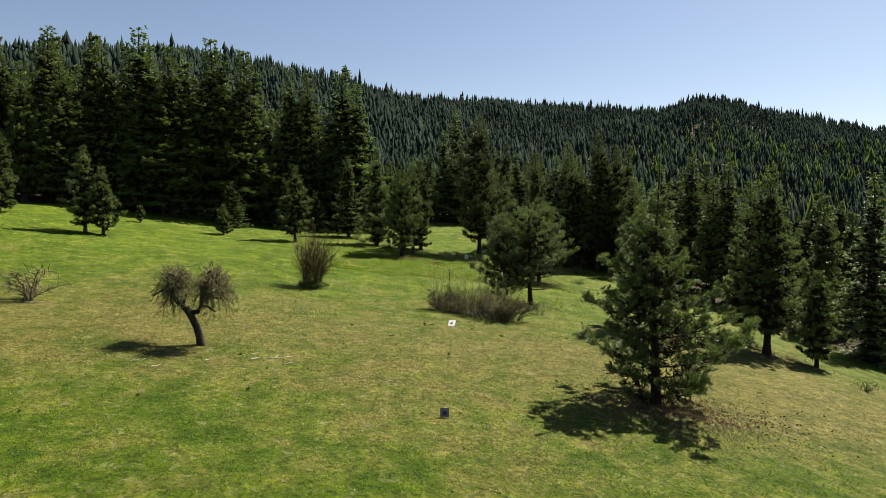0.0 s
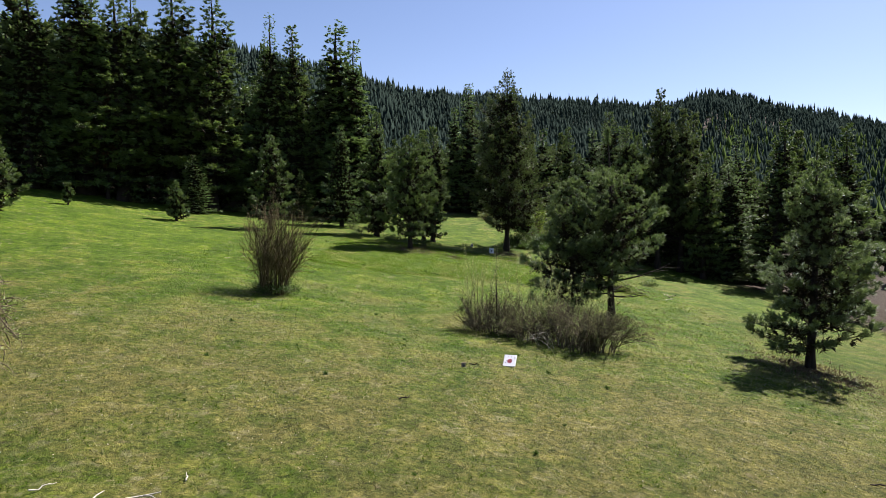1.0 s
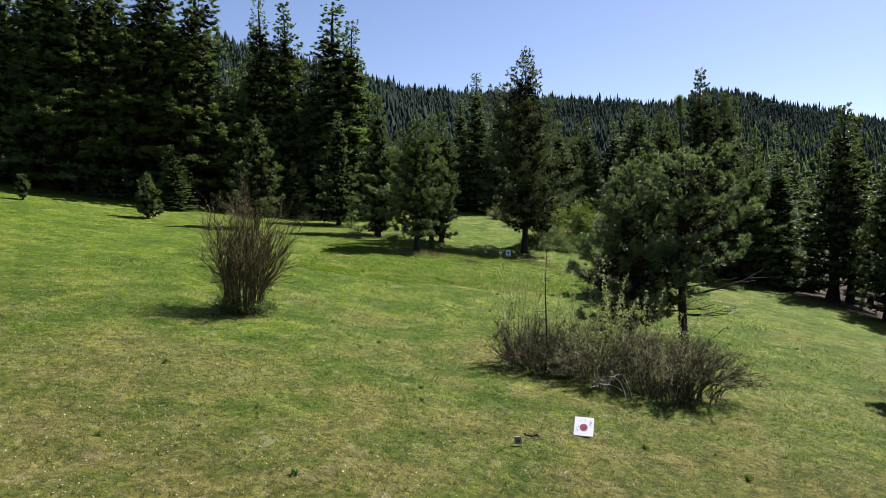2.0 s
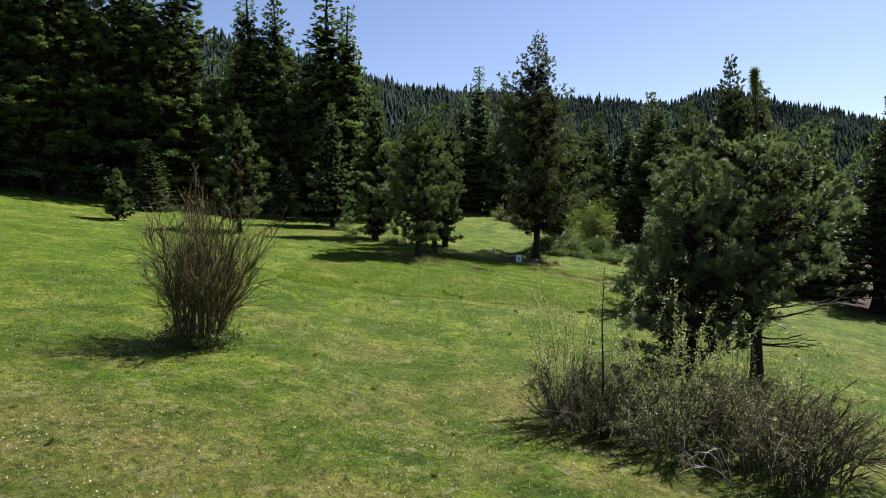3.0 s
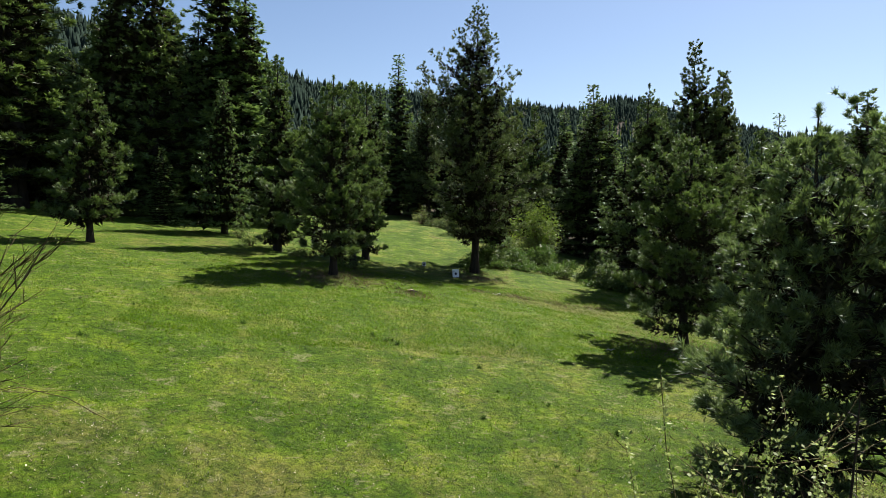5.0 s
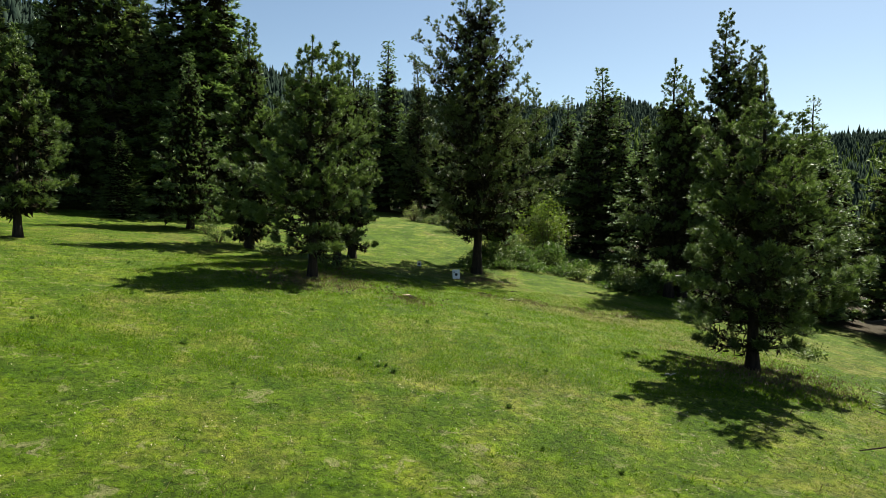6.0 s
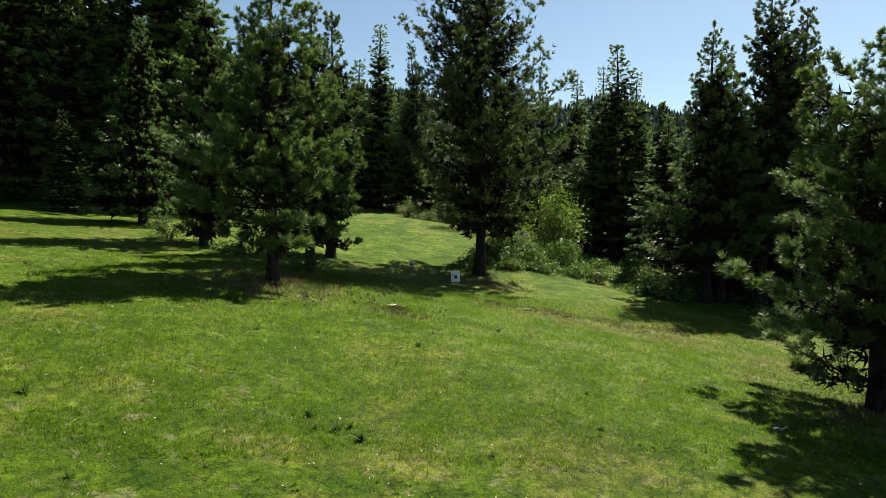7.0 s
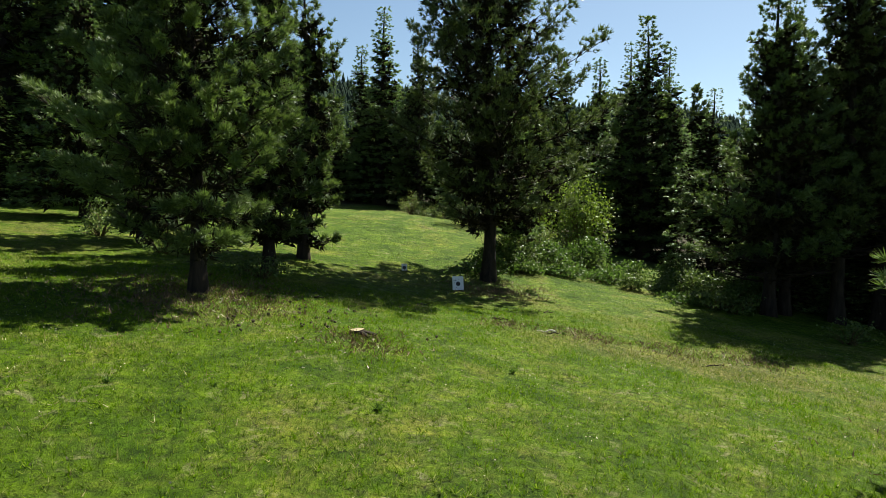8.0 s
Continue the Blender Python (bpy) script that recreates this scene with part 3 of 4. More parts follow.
def wood_tree(x, y, height, kind, rng, stout=1.0):
    h, t = KINDS[kind]
    s = height / h
    wide = s * stout * rng.uniform(0.92, 1.12)
    m = pose(x, y, gz(x, y) - 0.1, rng.uniform(-1.5, 1.5), rng.uniform(-1.5, 1.5), rng.uniform(0, 360)) @ Matrix.Diagonal((wide, wide, s, 1))
    if kind in used:
        copy_thing(t, m)
    else:
        used.add(kind)
        t.matrix_basis = m


def build_woods():
    rng = np.random.default_rng(5)
    # the ones that stand out against the sky
    for x, y, h, k, w in ((-11.8, 86, 19.7, 3, 1.5), (-13.6, 88, 20.0, 3, 1.5), (-20.2, 82, 20.6, 2, 1.4), (-17.6, 84, 20.0, 0, 1.4), (-28.4, 78, 20.6, 0, 1.25), (-24.8, 78.5, 20.0, 0, 1.2), (-31, 77, 19.6, 2, 1), (-38.5, 77, 19, 1, 1), (-34.6, 76, 18.5, 0, 1), (-44, 71, 18, 0, 1.1),
                          (2.0, 116, 18.5, 3, 1), (0.2, 119, 15.3, 3, 1), (6.0, 113, 16, 1, 1), (17, 86.6, 14, 0, 1.1), (13.2, 92, 12.6, 4, 1), (16.4, 93, 12.1, 3, 1), (17.4, 74.5, 11.0, 4, 1.2), (18.8, 75.5, 10, 2, 1.3), (21.5, 73.6, 9.5, 2, 1.4), (23.2, 71.0, 10, 2, 1.3), (15.8, 77.0, 9, 2, 1.3), (22.4, 78, 12, 2, 1.2), (25.5, 74.5, 13, 2, 1.2), (20.6, 71.8, 6.0, 2, 1.6), (17.2, 73.0, 5.5, 2, 1.6), (20.5, 69, 12, 4, 1),
                          (-16.0, 79.5, 5, 2, 1.7), (-24.5, 73.5, 5.2, 2, 1.7), (-19.5, 78, 7, 4, 1.3)):
        wood_tree(x, y, h, k, rng, w)
    edge = {"left": ((-54, 56), (-42, 67), (-32, 75), (-24, 81), (-15, 87), (-8, 97), (-5, 112)), "back": ((-6, 121), (4, 121), (9, 108), (11, 96)), "right": ((15, 88), (20, 79), (24, 68), (28, 56), (31, 46), (38, 36), (44, 24))}
    for where, pts in edge.items():
        p = np.array(pts, float)
        run = np.concatenate([[0], np.cumsum(np.linalg.norm(np.diff(p, axis=0), axis=1))])
        rows = {"left": (1, 4.5, 9, 15, 22), "back": (0, 4, 9, 16), "right": (2, 6, 11, 18)}[where]
        for row, back in enumerate(rows):
            for at in np.arange(0, run[-1], 4.4):
                at = min(run[-1] - 0.1, max(0.1, at + rng.uniform(-1.6, 1.6)))
                q = np.array([np.interp(at, run, p[:, 0]), np.interp(at, run, p[:, 1])])
                d = np.array([np.interp(at + 0.05, run, p[:, 0]), np.interp(at + 0.05, run, p[:, 1])]) - q
                d /= np.linalg.norm(d) + 1e-9
                q = q + np.array([-d[1], d[0]]) * (back + rng.uniform(-1.5, 1.5))
                h = rng.uniform(9, 14)
                if where == "left":
                    h = rng.uniform(14, 19.5) if q[0] < -15 else rng.uniform(8, 11.5)
                kind = int(rng.choice((0, 1, 2, 3, 4), p=(0.25, 0.15, 0.28, 0.14, 0.18))) if row == 0 else int(rng.choice((5, 6, 7), p=(0.4, 0.4, 0.2)))
                wood_tree(q[0], q[1], h, kind, rng, 1.05)
    # the slope between the edge of the wood and the hills
    for k in range(130):
        w, r = radians(rng.uniform(-38, 44)), np.sqrt(rng.uniform(105 ** 2, 178 ** 2))
        x, y = r * math.sin(w), r * math.cos(w)
        if -9 < x < 8 and y < 124:
            continue
        wood_tree(x, y, rng.uniform(9, 14), int(rng.choice((5, 6, 7))), rng)


build_woods()


def hill_woods():
    """Far conifers on the hillsides, as one mass of small ragged trees."""
    rng = np.random.default_rng(9)
    n = 46000
    way = np.radians(rng.uniform(-46, 46, n))
    r = np.sqrt(rng.uniform(165 ** 2, 800 ** 2, n))
    crest = np.interp(np.degrees(way), CREST_WAY, CREST_FAR)
    keep = (r < crest * 1.02) & (rng.random(n) < np.clip((r / 330) ** -0.35, 0, 1))
    way, r = way[keep], r[keep]
    x, y = r * np.sin(way), r * np.cos(way)
    z = ground_z(x, y)
    n = len(x)
    h = 4.5 + 7.5 * rng.random(n) ** 1.3 + 2.2 * np.sin(x * 0.045 + 1.3 * np.sin(y * 0.021)) * np.sin(y * 0.037)
    h = h * np.where(rng.random(n) < 0.10, 1.3, 1.0) * np.where(r > 0.92 * np.interp(np.degrees(way), CREST_WAY, CREST_FAR), rng.uniform(0.75, 1.3, n), 1.0)
    slim = rng.uniform(0.13, 0.22, n)
    vs, fs = [], []
    tiers, sides = 4, 4
    base = 0
    for k in range(tiers):
        lo, hi = 0.04 + 0.20 * k, 0.04 + 0.20 * k + 0.36
        if k == tiers - 1:
            hi = 1.0
        rad = h * slim * (1 - 0.70 * k / tiers) * rng.uniform(0.75, 1.25, n)
        ang = rng.uniform(0, 6.28, n)[:, None] + np.linspace(0, 6.283, sides, endpoint=False)[None, :]
        jag = rng.uniform(0.45, 1.4, (n, sides))
        ring = np.stack([x[:, None] + rad[:, None] * jag * np.cos(ang), y[:, None] + rad[:, None] * jag * np.sin(ang), z[:, None] + (h * lo)[:, None] + h[:, None] * rng.uniform(-0.07, 0.07, (n, sides))], -1)
        tip = np.stack([x, y, z + h * hi], -1)[:, None]
        vs.append(np.concatenate([ring, tip], 1).reshape(-1, 3))
        i = np.arange(n)[:, None] * (sides + 1) + base
        j = np.arange(sides)[None, :]
        fs.append(np.stack([i + j, i + (j + 1) % sides, i + sides + 0 * j], -1).reshape(-1, 3))
        base += n * (sides + 1)
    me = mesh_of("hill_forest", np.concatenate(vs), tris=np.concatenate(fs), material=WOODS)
    me.materials.append(ALDER)
    light = (np.degrees(way) > 12) & (r < 520) & (rng.random(n) < 0.25 * smooth01((np.degrees(way) - 12) / 14))
    me.polygons.foreach_set("material_index", np.tile(np.repeat(light, sides), tiers).astype(np.int32))
    tagged(new("hill_forest", me), "dark conifer forest covering the hills behind the meadow", "forest", kind="stuff")


hill_woods()


# ---- shrubs ----
def shrub(x, y, name, label, category, seed, stems, height, spread, base, bark, leaf=None, leaves=0, thick=0.022, twigs=4, droop=0.0, wobble=0.12, leaf_size=0.07, lean=(0, 0), out_power=0.8, group="", twig_long=1.0, shoots=0):
    """Thin stems from one root, each a part with its side twigs, and small leaves."""
    rng = np.random.default_rng(seed)
    root = new(name)
    cs = []
    for k in range(stems):
        wood = Wood()
        a = rng.uniform(0, 6.283)
        out = spread * rng.uniform(0.03, 1.0) ** out_power
        h = height * rng.uniform(0.38, 1.08) * (1 - 0.25 * (out / spread) ** 2)
        b = base * np.sqrt(rng.random())
        s = np.linspace(0, 1, 6)
        w = np.cumsum(rng.normal(0, wobble * 0.35, (6, 2)), 0)
        bx, by = b * np.cos(a + 0.6), b * np.sin(a + 0.6)
        p = np.stack([bx + (np.cos(a) * out + lean[0]) * s ** 1.3 + w[:, 0] * s, by + (np.sin(a) * out + lean[1]) * s ** 1.3 + w[:, 1] * s, -0.06 + h * (s - droop * s ** 3)], -1)
        r = thick * rng.uniform(0.5, 1.0)
        wood.tube(p, r * (1 - 0.8 * s), 4)
        for j in range(twigs):
            t = rng.uniform(0.25, 0.98)
            q = np.array([np.interp(t, s, p[:, i]) for i in range(3)])
            d = rng.normal(size=3) * (1, 1, 0.5) + (np.cos(a) * 0.5, np.sin(a) * 0.5, 0.8 - droop * 1.6)
            d /= np.linalg.norm(d)
            ln = height * rng.uniform(0.08, 0.24) * twig_long
            e2 = q + d * ln + rng.normal(0, 0.08 * ln, 3)
            first = wood.n
            wood.tube(np.stack([q, (q + e2) / 2 + rng.normal(0, 0.06 * ln, 3), e2]), [r * 0.45, r * 0.35, r * 0.2], 3)
            wood.join(4 * int(round(t * 5)), first)
            if leaves:
                cs.append(q + (e2 - q) * rng.uniform(0.2, 1.05, (leaves, 1)) + rng.normal(0, 0.03, (leaves, 3)))
        if shoots:
            t = rng.uniform(0.35, 1.0, shoots)
            cs.append(np.stack([np.interp(t, s, p[:, i]) for i in range(3)], -1) + rng.normal(0, 0.022, (shoots, 3)))
        part_mesh("stem", wood.mesh("stem", bark), root)
    if leaves:
        v, f = leaf_kites(rng, np.concatenate(cs), leaf_size, leaf_size * 0.6)
        part_mesh("foliage", mesh_of("foliage", v, quads=f, material=leaf), root)
    tagged(root, label, category, group)
    root.matrix_basis = pose(x, y, gz(x, y))
    return root


BRUSH = "brush in the middle of the meadow"


def branch_line(rng, p, way, length, lift, points=4, kink=0.10):
    """A slightly kinked line that sets out along a way and bends by lift."""
    u = np.linspace(0, 1, points)
    q = p + way * (length * u)[:, None] + np.outer(u * u * length * lift, (0, 0, 1.0))
    q[1:] += rng.normal(0, kink * length / points, (points - 1, 3))
    return q


def cane_bush(x, y, name, label, seed, stems, height, left, right, deep, base, bark, thick, arch=0.0, leaf=None, leaves=0, leaf_size=0.045, forks=5, group="", category="bush"):
    """Canes from one stool that fork twice. left, right, deep: how far they reach; arch: the share that bends over to the ground."""
    rng = np.random.default_rng(seed)
    root = new(name)
    cs = []
    s = np.linspace(0, 1, 7)
    for k in range(stems):
        wood = Wood()
        a = rng.uniform(0, 6.283)
        u = rng.uniform(0.05, 1.0) ** 0.75
        reach = np.array((math.cos(a) * (right if math.cos(a) > 0 else left), math.sin(a) * deep)) * u
        h = height * rng.uniform(0.55, 1.06) * (1 - 0.42 * u * u)
        foot = base * np.sqrt(rng.random()) * np.array((math.cos(a + 0.5), math.sin(a + 0.5)))
        bent = rng.random() < arch
        run = 0.35 * s + 0.65 * s ** 1.5
        rise = np.sin(s * rng.uniform(1.9, 2.7)) * rng.uniform(0.5, 0.8) if bent else s - 0.12 * s ** 3
        wob = np.cumsum(rng.normal(0, 0.030 * height, (7, 2)), 0) * s[:, None]
        p = np.column_stack([foot + reach * (1.5 if bent else 1.0) * run[:, None] + wob, -0.06 + h * rise])
        r = thick * rng.uniform(0.45, 1.0)
        wood.tube(p, r * (1 - 0.75 * s), 4)
        for j in range(forks):
            t = rng.uniform(0.25, 0.97)
            q = np.array([np.interp(t, s, p[:, i]) for i in range(3)])
            d = np.array([np.interp(min(1, t + 0.08), s, p[:, i]) for i in range(3)]) - np.array([np.interp(t - 0.08, s, p[:, i]) for i in range(3)])
            d = d / (np.linalg.norm(d) + 1e-9) + rng.normal(0, 0.48, 3)
            d /= np.linalg.norm(d) + 1e-9
            ln = height * rng.uniform(0.10, 0.30) * (1.25 - t)
            e = branch_line(rng, q, d, ln, rng.uniform(-0.1, 0.35))
            first = wood.n
            wood.tube(e, r * np.array((0.5, 0.4, 0.3, 0.16)), 3)
            wood.join(4 * int(round(t * 6)), first)
            for i in range(3):
                w = d + rng.normal(0, 0.6, 3)
                w /= np.linalg.norm(w) + 1e-9
                f = branch_line(rng, e[1 + i % 3], w, ln * rng.uniform(0.25, 0.6), 0.2, 3)
                wood.tube(f, r * np.array((0.26, 0.2, 0.1)), 3)
                wood.join(first, wood.n - 9)
                if leaves:
                    cs.append(f[rng.integers(0, 3, leaves)] + rng.normal(0, 0.025, (leaves, 3)))
        part_mesh("stem", wood.mesh("stem", bark), root)
    if leaves:
        v, f = leaf_kites(rng, np.concatenate(cs), leaf_size, leaf_size * 0.6)
        part_mesh("foliage", mesh_of("foliage", v, quads=f, material=leaf), root)
    tagged(root, label, category, group)
    root.matrix_basis = pose(x, y, gz(x, y))
    return root


cane_bush(-8.7, 41.8, "willow_bush", "bare multi-stemmed willow bush fanning up from the grass", 4, 88, 4.8, 0.40, 1.55, 0.9, 0.55, STEM, 0.024, 0.0, YELLOWGREEN, 1, 0.03, 8)
cane_bush(-8.7, 41.8, "willow_skirt", "low side shoots spreading from the willow's foot", 5, 26, 2.6, 0.9, 2.3, 1.2, 0.5, STEM, 0.016, 0.3, None, 0, 0.03, 6)
shrub(-8.6, 41.7, "willow_undergrowth", "low dark tangle round the foot of the willow bush", "bush", 24, 90, 0.85, 0.85, 0.55, DEAD, WEED, 5, 0.014, 6, 0.3)
# the brush: dry tangle below, leafing shoots above
shrub(-0.2, 39.3, "brush_clump", "clump of leafing brush with thin upright shoots", "bush", 6, 24, 3.3, 0.75, 0.45, STEM, YELLOWGREEN, 4, 0.015, 4, group=BRUSH, leaf_size=0.05, shoots=130, wobble=0.25)
shrub(1.6, 39.0, "brush_clump", "tall leafing shoots over dry brush", "bush", 16, 36, 3.0, 0.6, 0.8, STEM, YELLOWGREEN, 5, 0.015, 5, group=BRUSH, leaf_size=0.05, shoots=150, wobble=0.25)
shrub(3.2, 38.6, "brush_clump", "leafing shoots behind a heap of dead stems", "bush", 18, 34, 2.5, 0.9, 0.9, STEM, YELLOWGREEN, 5, 0.015, 5, group=BRUSH, leaf_size=0.05, shoots=130, wobble=0.25)
cane_bush(0.2, 39.0, "brush_clump", "dense low tangle of brown brush stems", 7, 80, 1.75, 0.8, 0.9, 0.7, 0.7, DEAD, 0.022, 0.35, SHRUB, 1, 0.03, 12, BRUSH)
cane_bush(1.7, 38.3, "brush_clump", "tangled clump of dry bent brush stems", 9, 95, 1.85, 1.0, 1.0, 0.9, 0.9, DEAD, 0.022, 0.5, YELLOWGREEN, 2, 0.035, 12, BRUSH)
cane_bush(3.3, 37.5, "brush_clump", "heap of dead bent brush with pale stems", 19, 95, 2.15, 0.9, 1.1, 0.9, 0.85, DEAD, 0.022, 0.55, YELLOWGREEN, 1, 0.035, 12, BRUSH)
cane_bush(4.0, 37.6, "brush_clump", "low heap of dead brush spreading over the grass", 20, 60, 1.7, 0.8, 1.3, 0.8, 0.7, DEAD, 0.022, 0.6, SHRUB, 1, 0.03, 10, BRUSH)
cane_bush(2.7, 37.3, "brush_clump", "few bleached broken stems bent over the brush", 29, 12, 1.4, 1.2, 1.5, 0.8, 0.9, PALE, 0.010, 0.8, None, 0, 0.04, 3, BRUSH)
shrub(5.7, 43.1, "grass_tussock", "dry tussock at the foot of the pines", "bush", 21, 60, 0.6, 0.8, 0.6, DEAD, LEAF, 2, 0.012, 4, 0.4)


def dead_sapling(x, y):
    """A thin dead stem that sticks up out of the brush."""
    rng = np.random.default_rng(31)
    root = new("dead_sapling")
    stem, twig = Wood(), Wood()
    z = np.linspace(-0.1, 3.3, 10)
    stem.tube(np.stack([0.02 * np.sin(z * 2), 0.015 * np.cos(z * 3), z], -1), 0.03 * (1 - z / 3.9), 6)
    for k in range(26):
        h, a = rng.uniform(0.9, 3.2), rng.uniform(0, 6.28)
        ln = rng.uniform(0.08, 0.5) * (1.15 - h / 3.4)
        q = np.array((0, 0, h))
        e2 = q + (np.cos(a) * ln, np.sin(a) * ln, rng.uniform(-0.25, 0.25) * ln)
        twig.tube([q, (q + e2) / 2 + (0, 0, 0.05 * ln), e2], [0.008, 0.006, 0.003], 3)
    part_mesh("trunk", stem.mesh("trunk", BARK), root)
    tagged(part_mesh("twig_mass", twig.mesh("twig_mass", BARK), root), kind="stuff")
    tagged(root, "thin dead sapling rising out of the brush", "dead tree")
    root.matrix_basis = pose(x, y, gz(x, y))


dead_sapling(0.42, 38.4)


def apple_tree(x, y):
    rng = np.random.default_rng(14)
    trunk = Wood()
    trunk.tube([(0.1, 0, -0.2), (0.02, 0, 0.3), (-0.1, 0.02, 0.7), (-0.28, 0, 1.1), (-0.5, 0.02, 1.45)], [0.2, 0.15, 0.14, 0.14, 0.13], 9)
    root = new("apple_tree")
    part_mesh("trunk", trunk.mesh("trunk", APPLE_BARK), root)
    arms = (((-0.4, 0, 1.3), (-0.75, 0.03, 1.6), (-0.98, 0.05, 1.85), (-0.95, 0, 2.2), (-0.72, 0, 2.5)), ((-0.32, 0, 1.25), (-0.02, 0, 1.3), (0.12, 0.03, 1.6), (0.16, 0, 2.1), (0.38, 0, 2.7), (0.5, 0, 2.9)),
            ((-0.95, 0, 2.1), (-1.2, 0.2, 2.45), (-1.5, 0.3, 2.5)), ((-0.75, 0, 2.45), (-0.8, -0.4, 2.8), (-0.9, -0.7, 2.85)), ((-0.95, 0.1, 2.0), (-1.3, -0.2, 2.15), (-1.6, -0.4, 1.95)), ((0.14, 0, 1.7), (0.5, 0.1, 1.85), (0.95, 0.2, 1.75)),
            ((0.3, 0, 2.5), (0.6, -0.2, 2.7), (1.0, -0.4, 2.55)), ((0.2, 0, 2.2), (0.4, 0.4, 2.45), (0.7, 0.7, 2.4)), ((-0.6, 0, 1.5), (-0.6, 0.4, 2.0), (-0.5, 0.8, 2.2)), ((0.12, 0, 1.5), (0.45, -0.2, 1.52), (0.8, -0.4, 1.35)), ((0.4, 0, 2.75), (0.3, 0.3, 2.95), (0.1, 0.5, 3.0)))
    for i, pts in enumerate(arms):
        limb = Wood()
        r = 0.115 if i < 2 else 0.055
        limb.tube(pts, np.linspace(r, r * 0.45, len(pts)), 8)
        part_mesh("limb", limb.mesh("limb", APPLE_BARK), root)
    cs, twig = [], Wood()
    s = np.linspace(0, 1, 5)
    for cx, cz, wide, heads in ((-0.92, 2.3, 0.86, 170), (0.62, 2.2, 0.95, 180)):
        for k in range(heads):
            d = rng.normal(size=3) * (1.0, 1.0, 0.9)
            d /= np.linalg.norm(d)
            c = np.array((cx, 0, cz)) + d * (0.28, 0.3, 0.42) * rng.uniform(0.3, 1)
            ln = wide * rng.uniform(0.45, 1.0)
            p = c + np.outer(s, d) * ln * (0.75, 0.8, 0.85) + np.outer(0.40 * np.sin(s * 2.4) - 0.58 * s ** 2, (0, 0, 1)) * ln
            p[1:] += np.cumsum(rng.normal(0, 0.045, (4, 3)), 0)
            twig.tube(p, 0.020 * (1 - 0.75 * s), 4)
            for j in range(5):
                q = p[rng.integers(1, 5)]
                w = d + rng.normal(0, 0.75, 3)
                e2 = q + w / np.linalg.norm(w) * rng.uniform(0.12, 0.38) - (0, 0, 0.05)
                twig.tube([q, (q + e2) / 2 + rng.normal(0, 0.03, 3), e2], [0.010, 0.008, 0.004], 3)
                cs.append(q + (e2 - q) * rng.uniform(0.1, 1, (3, 1)) + rng.normal(0, 0.03, (3, 3)))
    tagged(part_mesh("twig_mass", twig.mesh("twig_mass", GREY_BARK), root), kind="stuff")
    v, f = leaf_kites(rng, np.concatenate(cs), 0.055, 0.035)
    part_mesh("foliage", mesh_of("foliage", v, quads=f, material=LEAF), root)
    tagged(root, "old pruned apple tree with twisted limbs and few leaves", "fruit tree")
    root.matrix_basis = pose(x, y, gz(x, y))


apple_tree(-9.55, 24.6)
shrub(-19.3, 29.4, "dwarf_fruit_tree", "small gnarled dead shrub with spreading limbs", "bush", 41, 14, 2.3, 1.0, 0.12, GREY_BARK, LEAF, 2, 0.055, 16, 0.3, 0.5)


# ---- leafy thicket along the lower edge ----
def leafy(x, y, name, label, category, seed, height, radius, leaf, leaves, size, group=""):
    """A leafy bush: forked stems and leaves gathered in loose clumps."""
    rng = np.random.default_rng(seed)
    root = new(name)
    wood, cs = Wood(), []
    clumps = int(10 + 16 * radius * height)
    for k in range(clumps):
        a, q = rng.uniform(0, 6.283), np.sqrt(rng.random())
        h = height * rng.uniform(0.25, 1.0) * (1 - 0.35 * q * q)
        c = np.array((np.cos(a) * q * radius, np.sin(a) * q * radius, h))
        first = wood.n
        wood.tube([(c[0] * 0.15, c[1] * 0.15, -0.05), (c[0] * 0.5, c[1] * 0.5, h * 0.55), c], [0.022, 0.014, 0.005], 4)
        if first:
            wood.join(0, first)
        cs.append(c + rng.normal(0, 1, (leaves // clumps + 1, 3)) * (0.17 * radius + 0.05, 0.17 * radius + 0.05, 0.11 * height + 0.04))
    c = np.concatenate(cs)
    c = c[c[:, 2] > 0.03]
    part_mesh("stem", wood.mesh("stem", STEM), root)
    v, f = leaf_kites(rng, c, size, size * 0.7)
    part_mesh("foliage", mesh_of("foliage", v, quads=f, material=leaf), root)
    tagged(root, label, category, group)
    root.matrix_basis = pose(x, y, gz(x, y))
    return root


THICKET = "thicket along the wood's edge"
leafy(10.4, 79.6, "maple_bush", "round bright yellow-green maple bush in young leaf", "bush", 51, 4.0, 1.25, MAPLE, 4200, 0.12, THICKET)
leafy(7.9, 80.5, "maple_bush", "thin yellow-green bush before the dark wood", "bush", 52, 3.8, 1.2, MAPLE, 2200, 0.13, THICKET)
leafy(6.2, 86.0, "maple_bush", "leggy pale green bush beside the grass lane", "bush", 53, 3.2, 1.5, SHRUB, 2200, 0.12, THICKET)


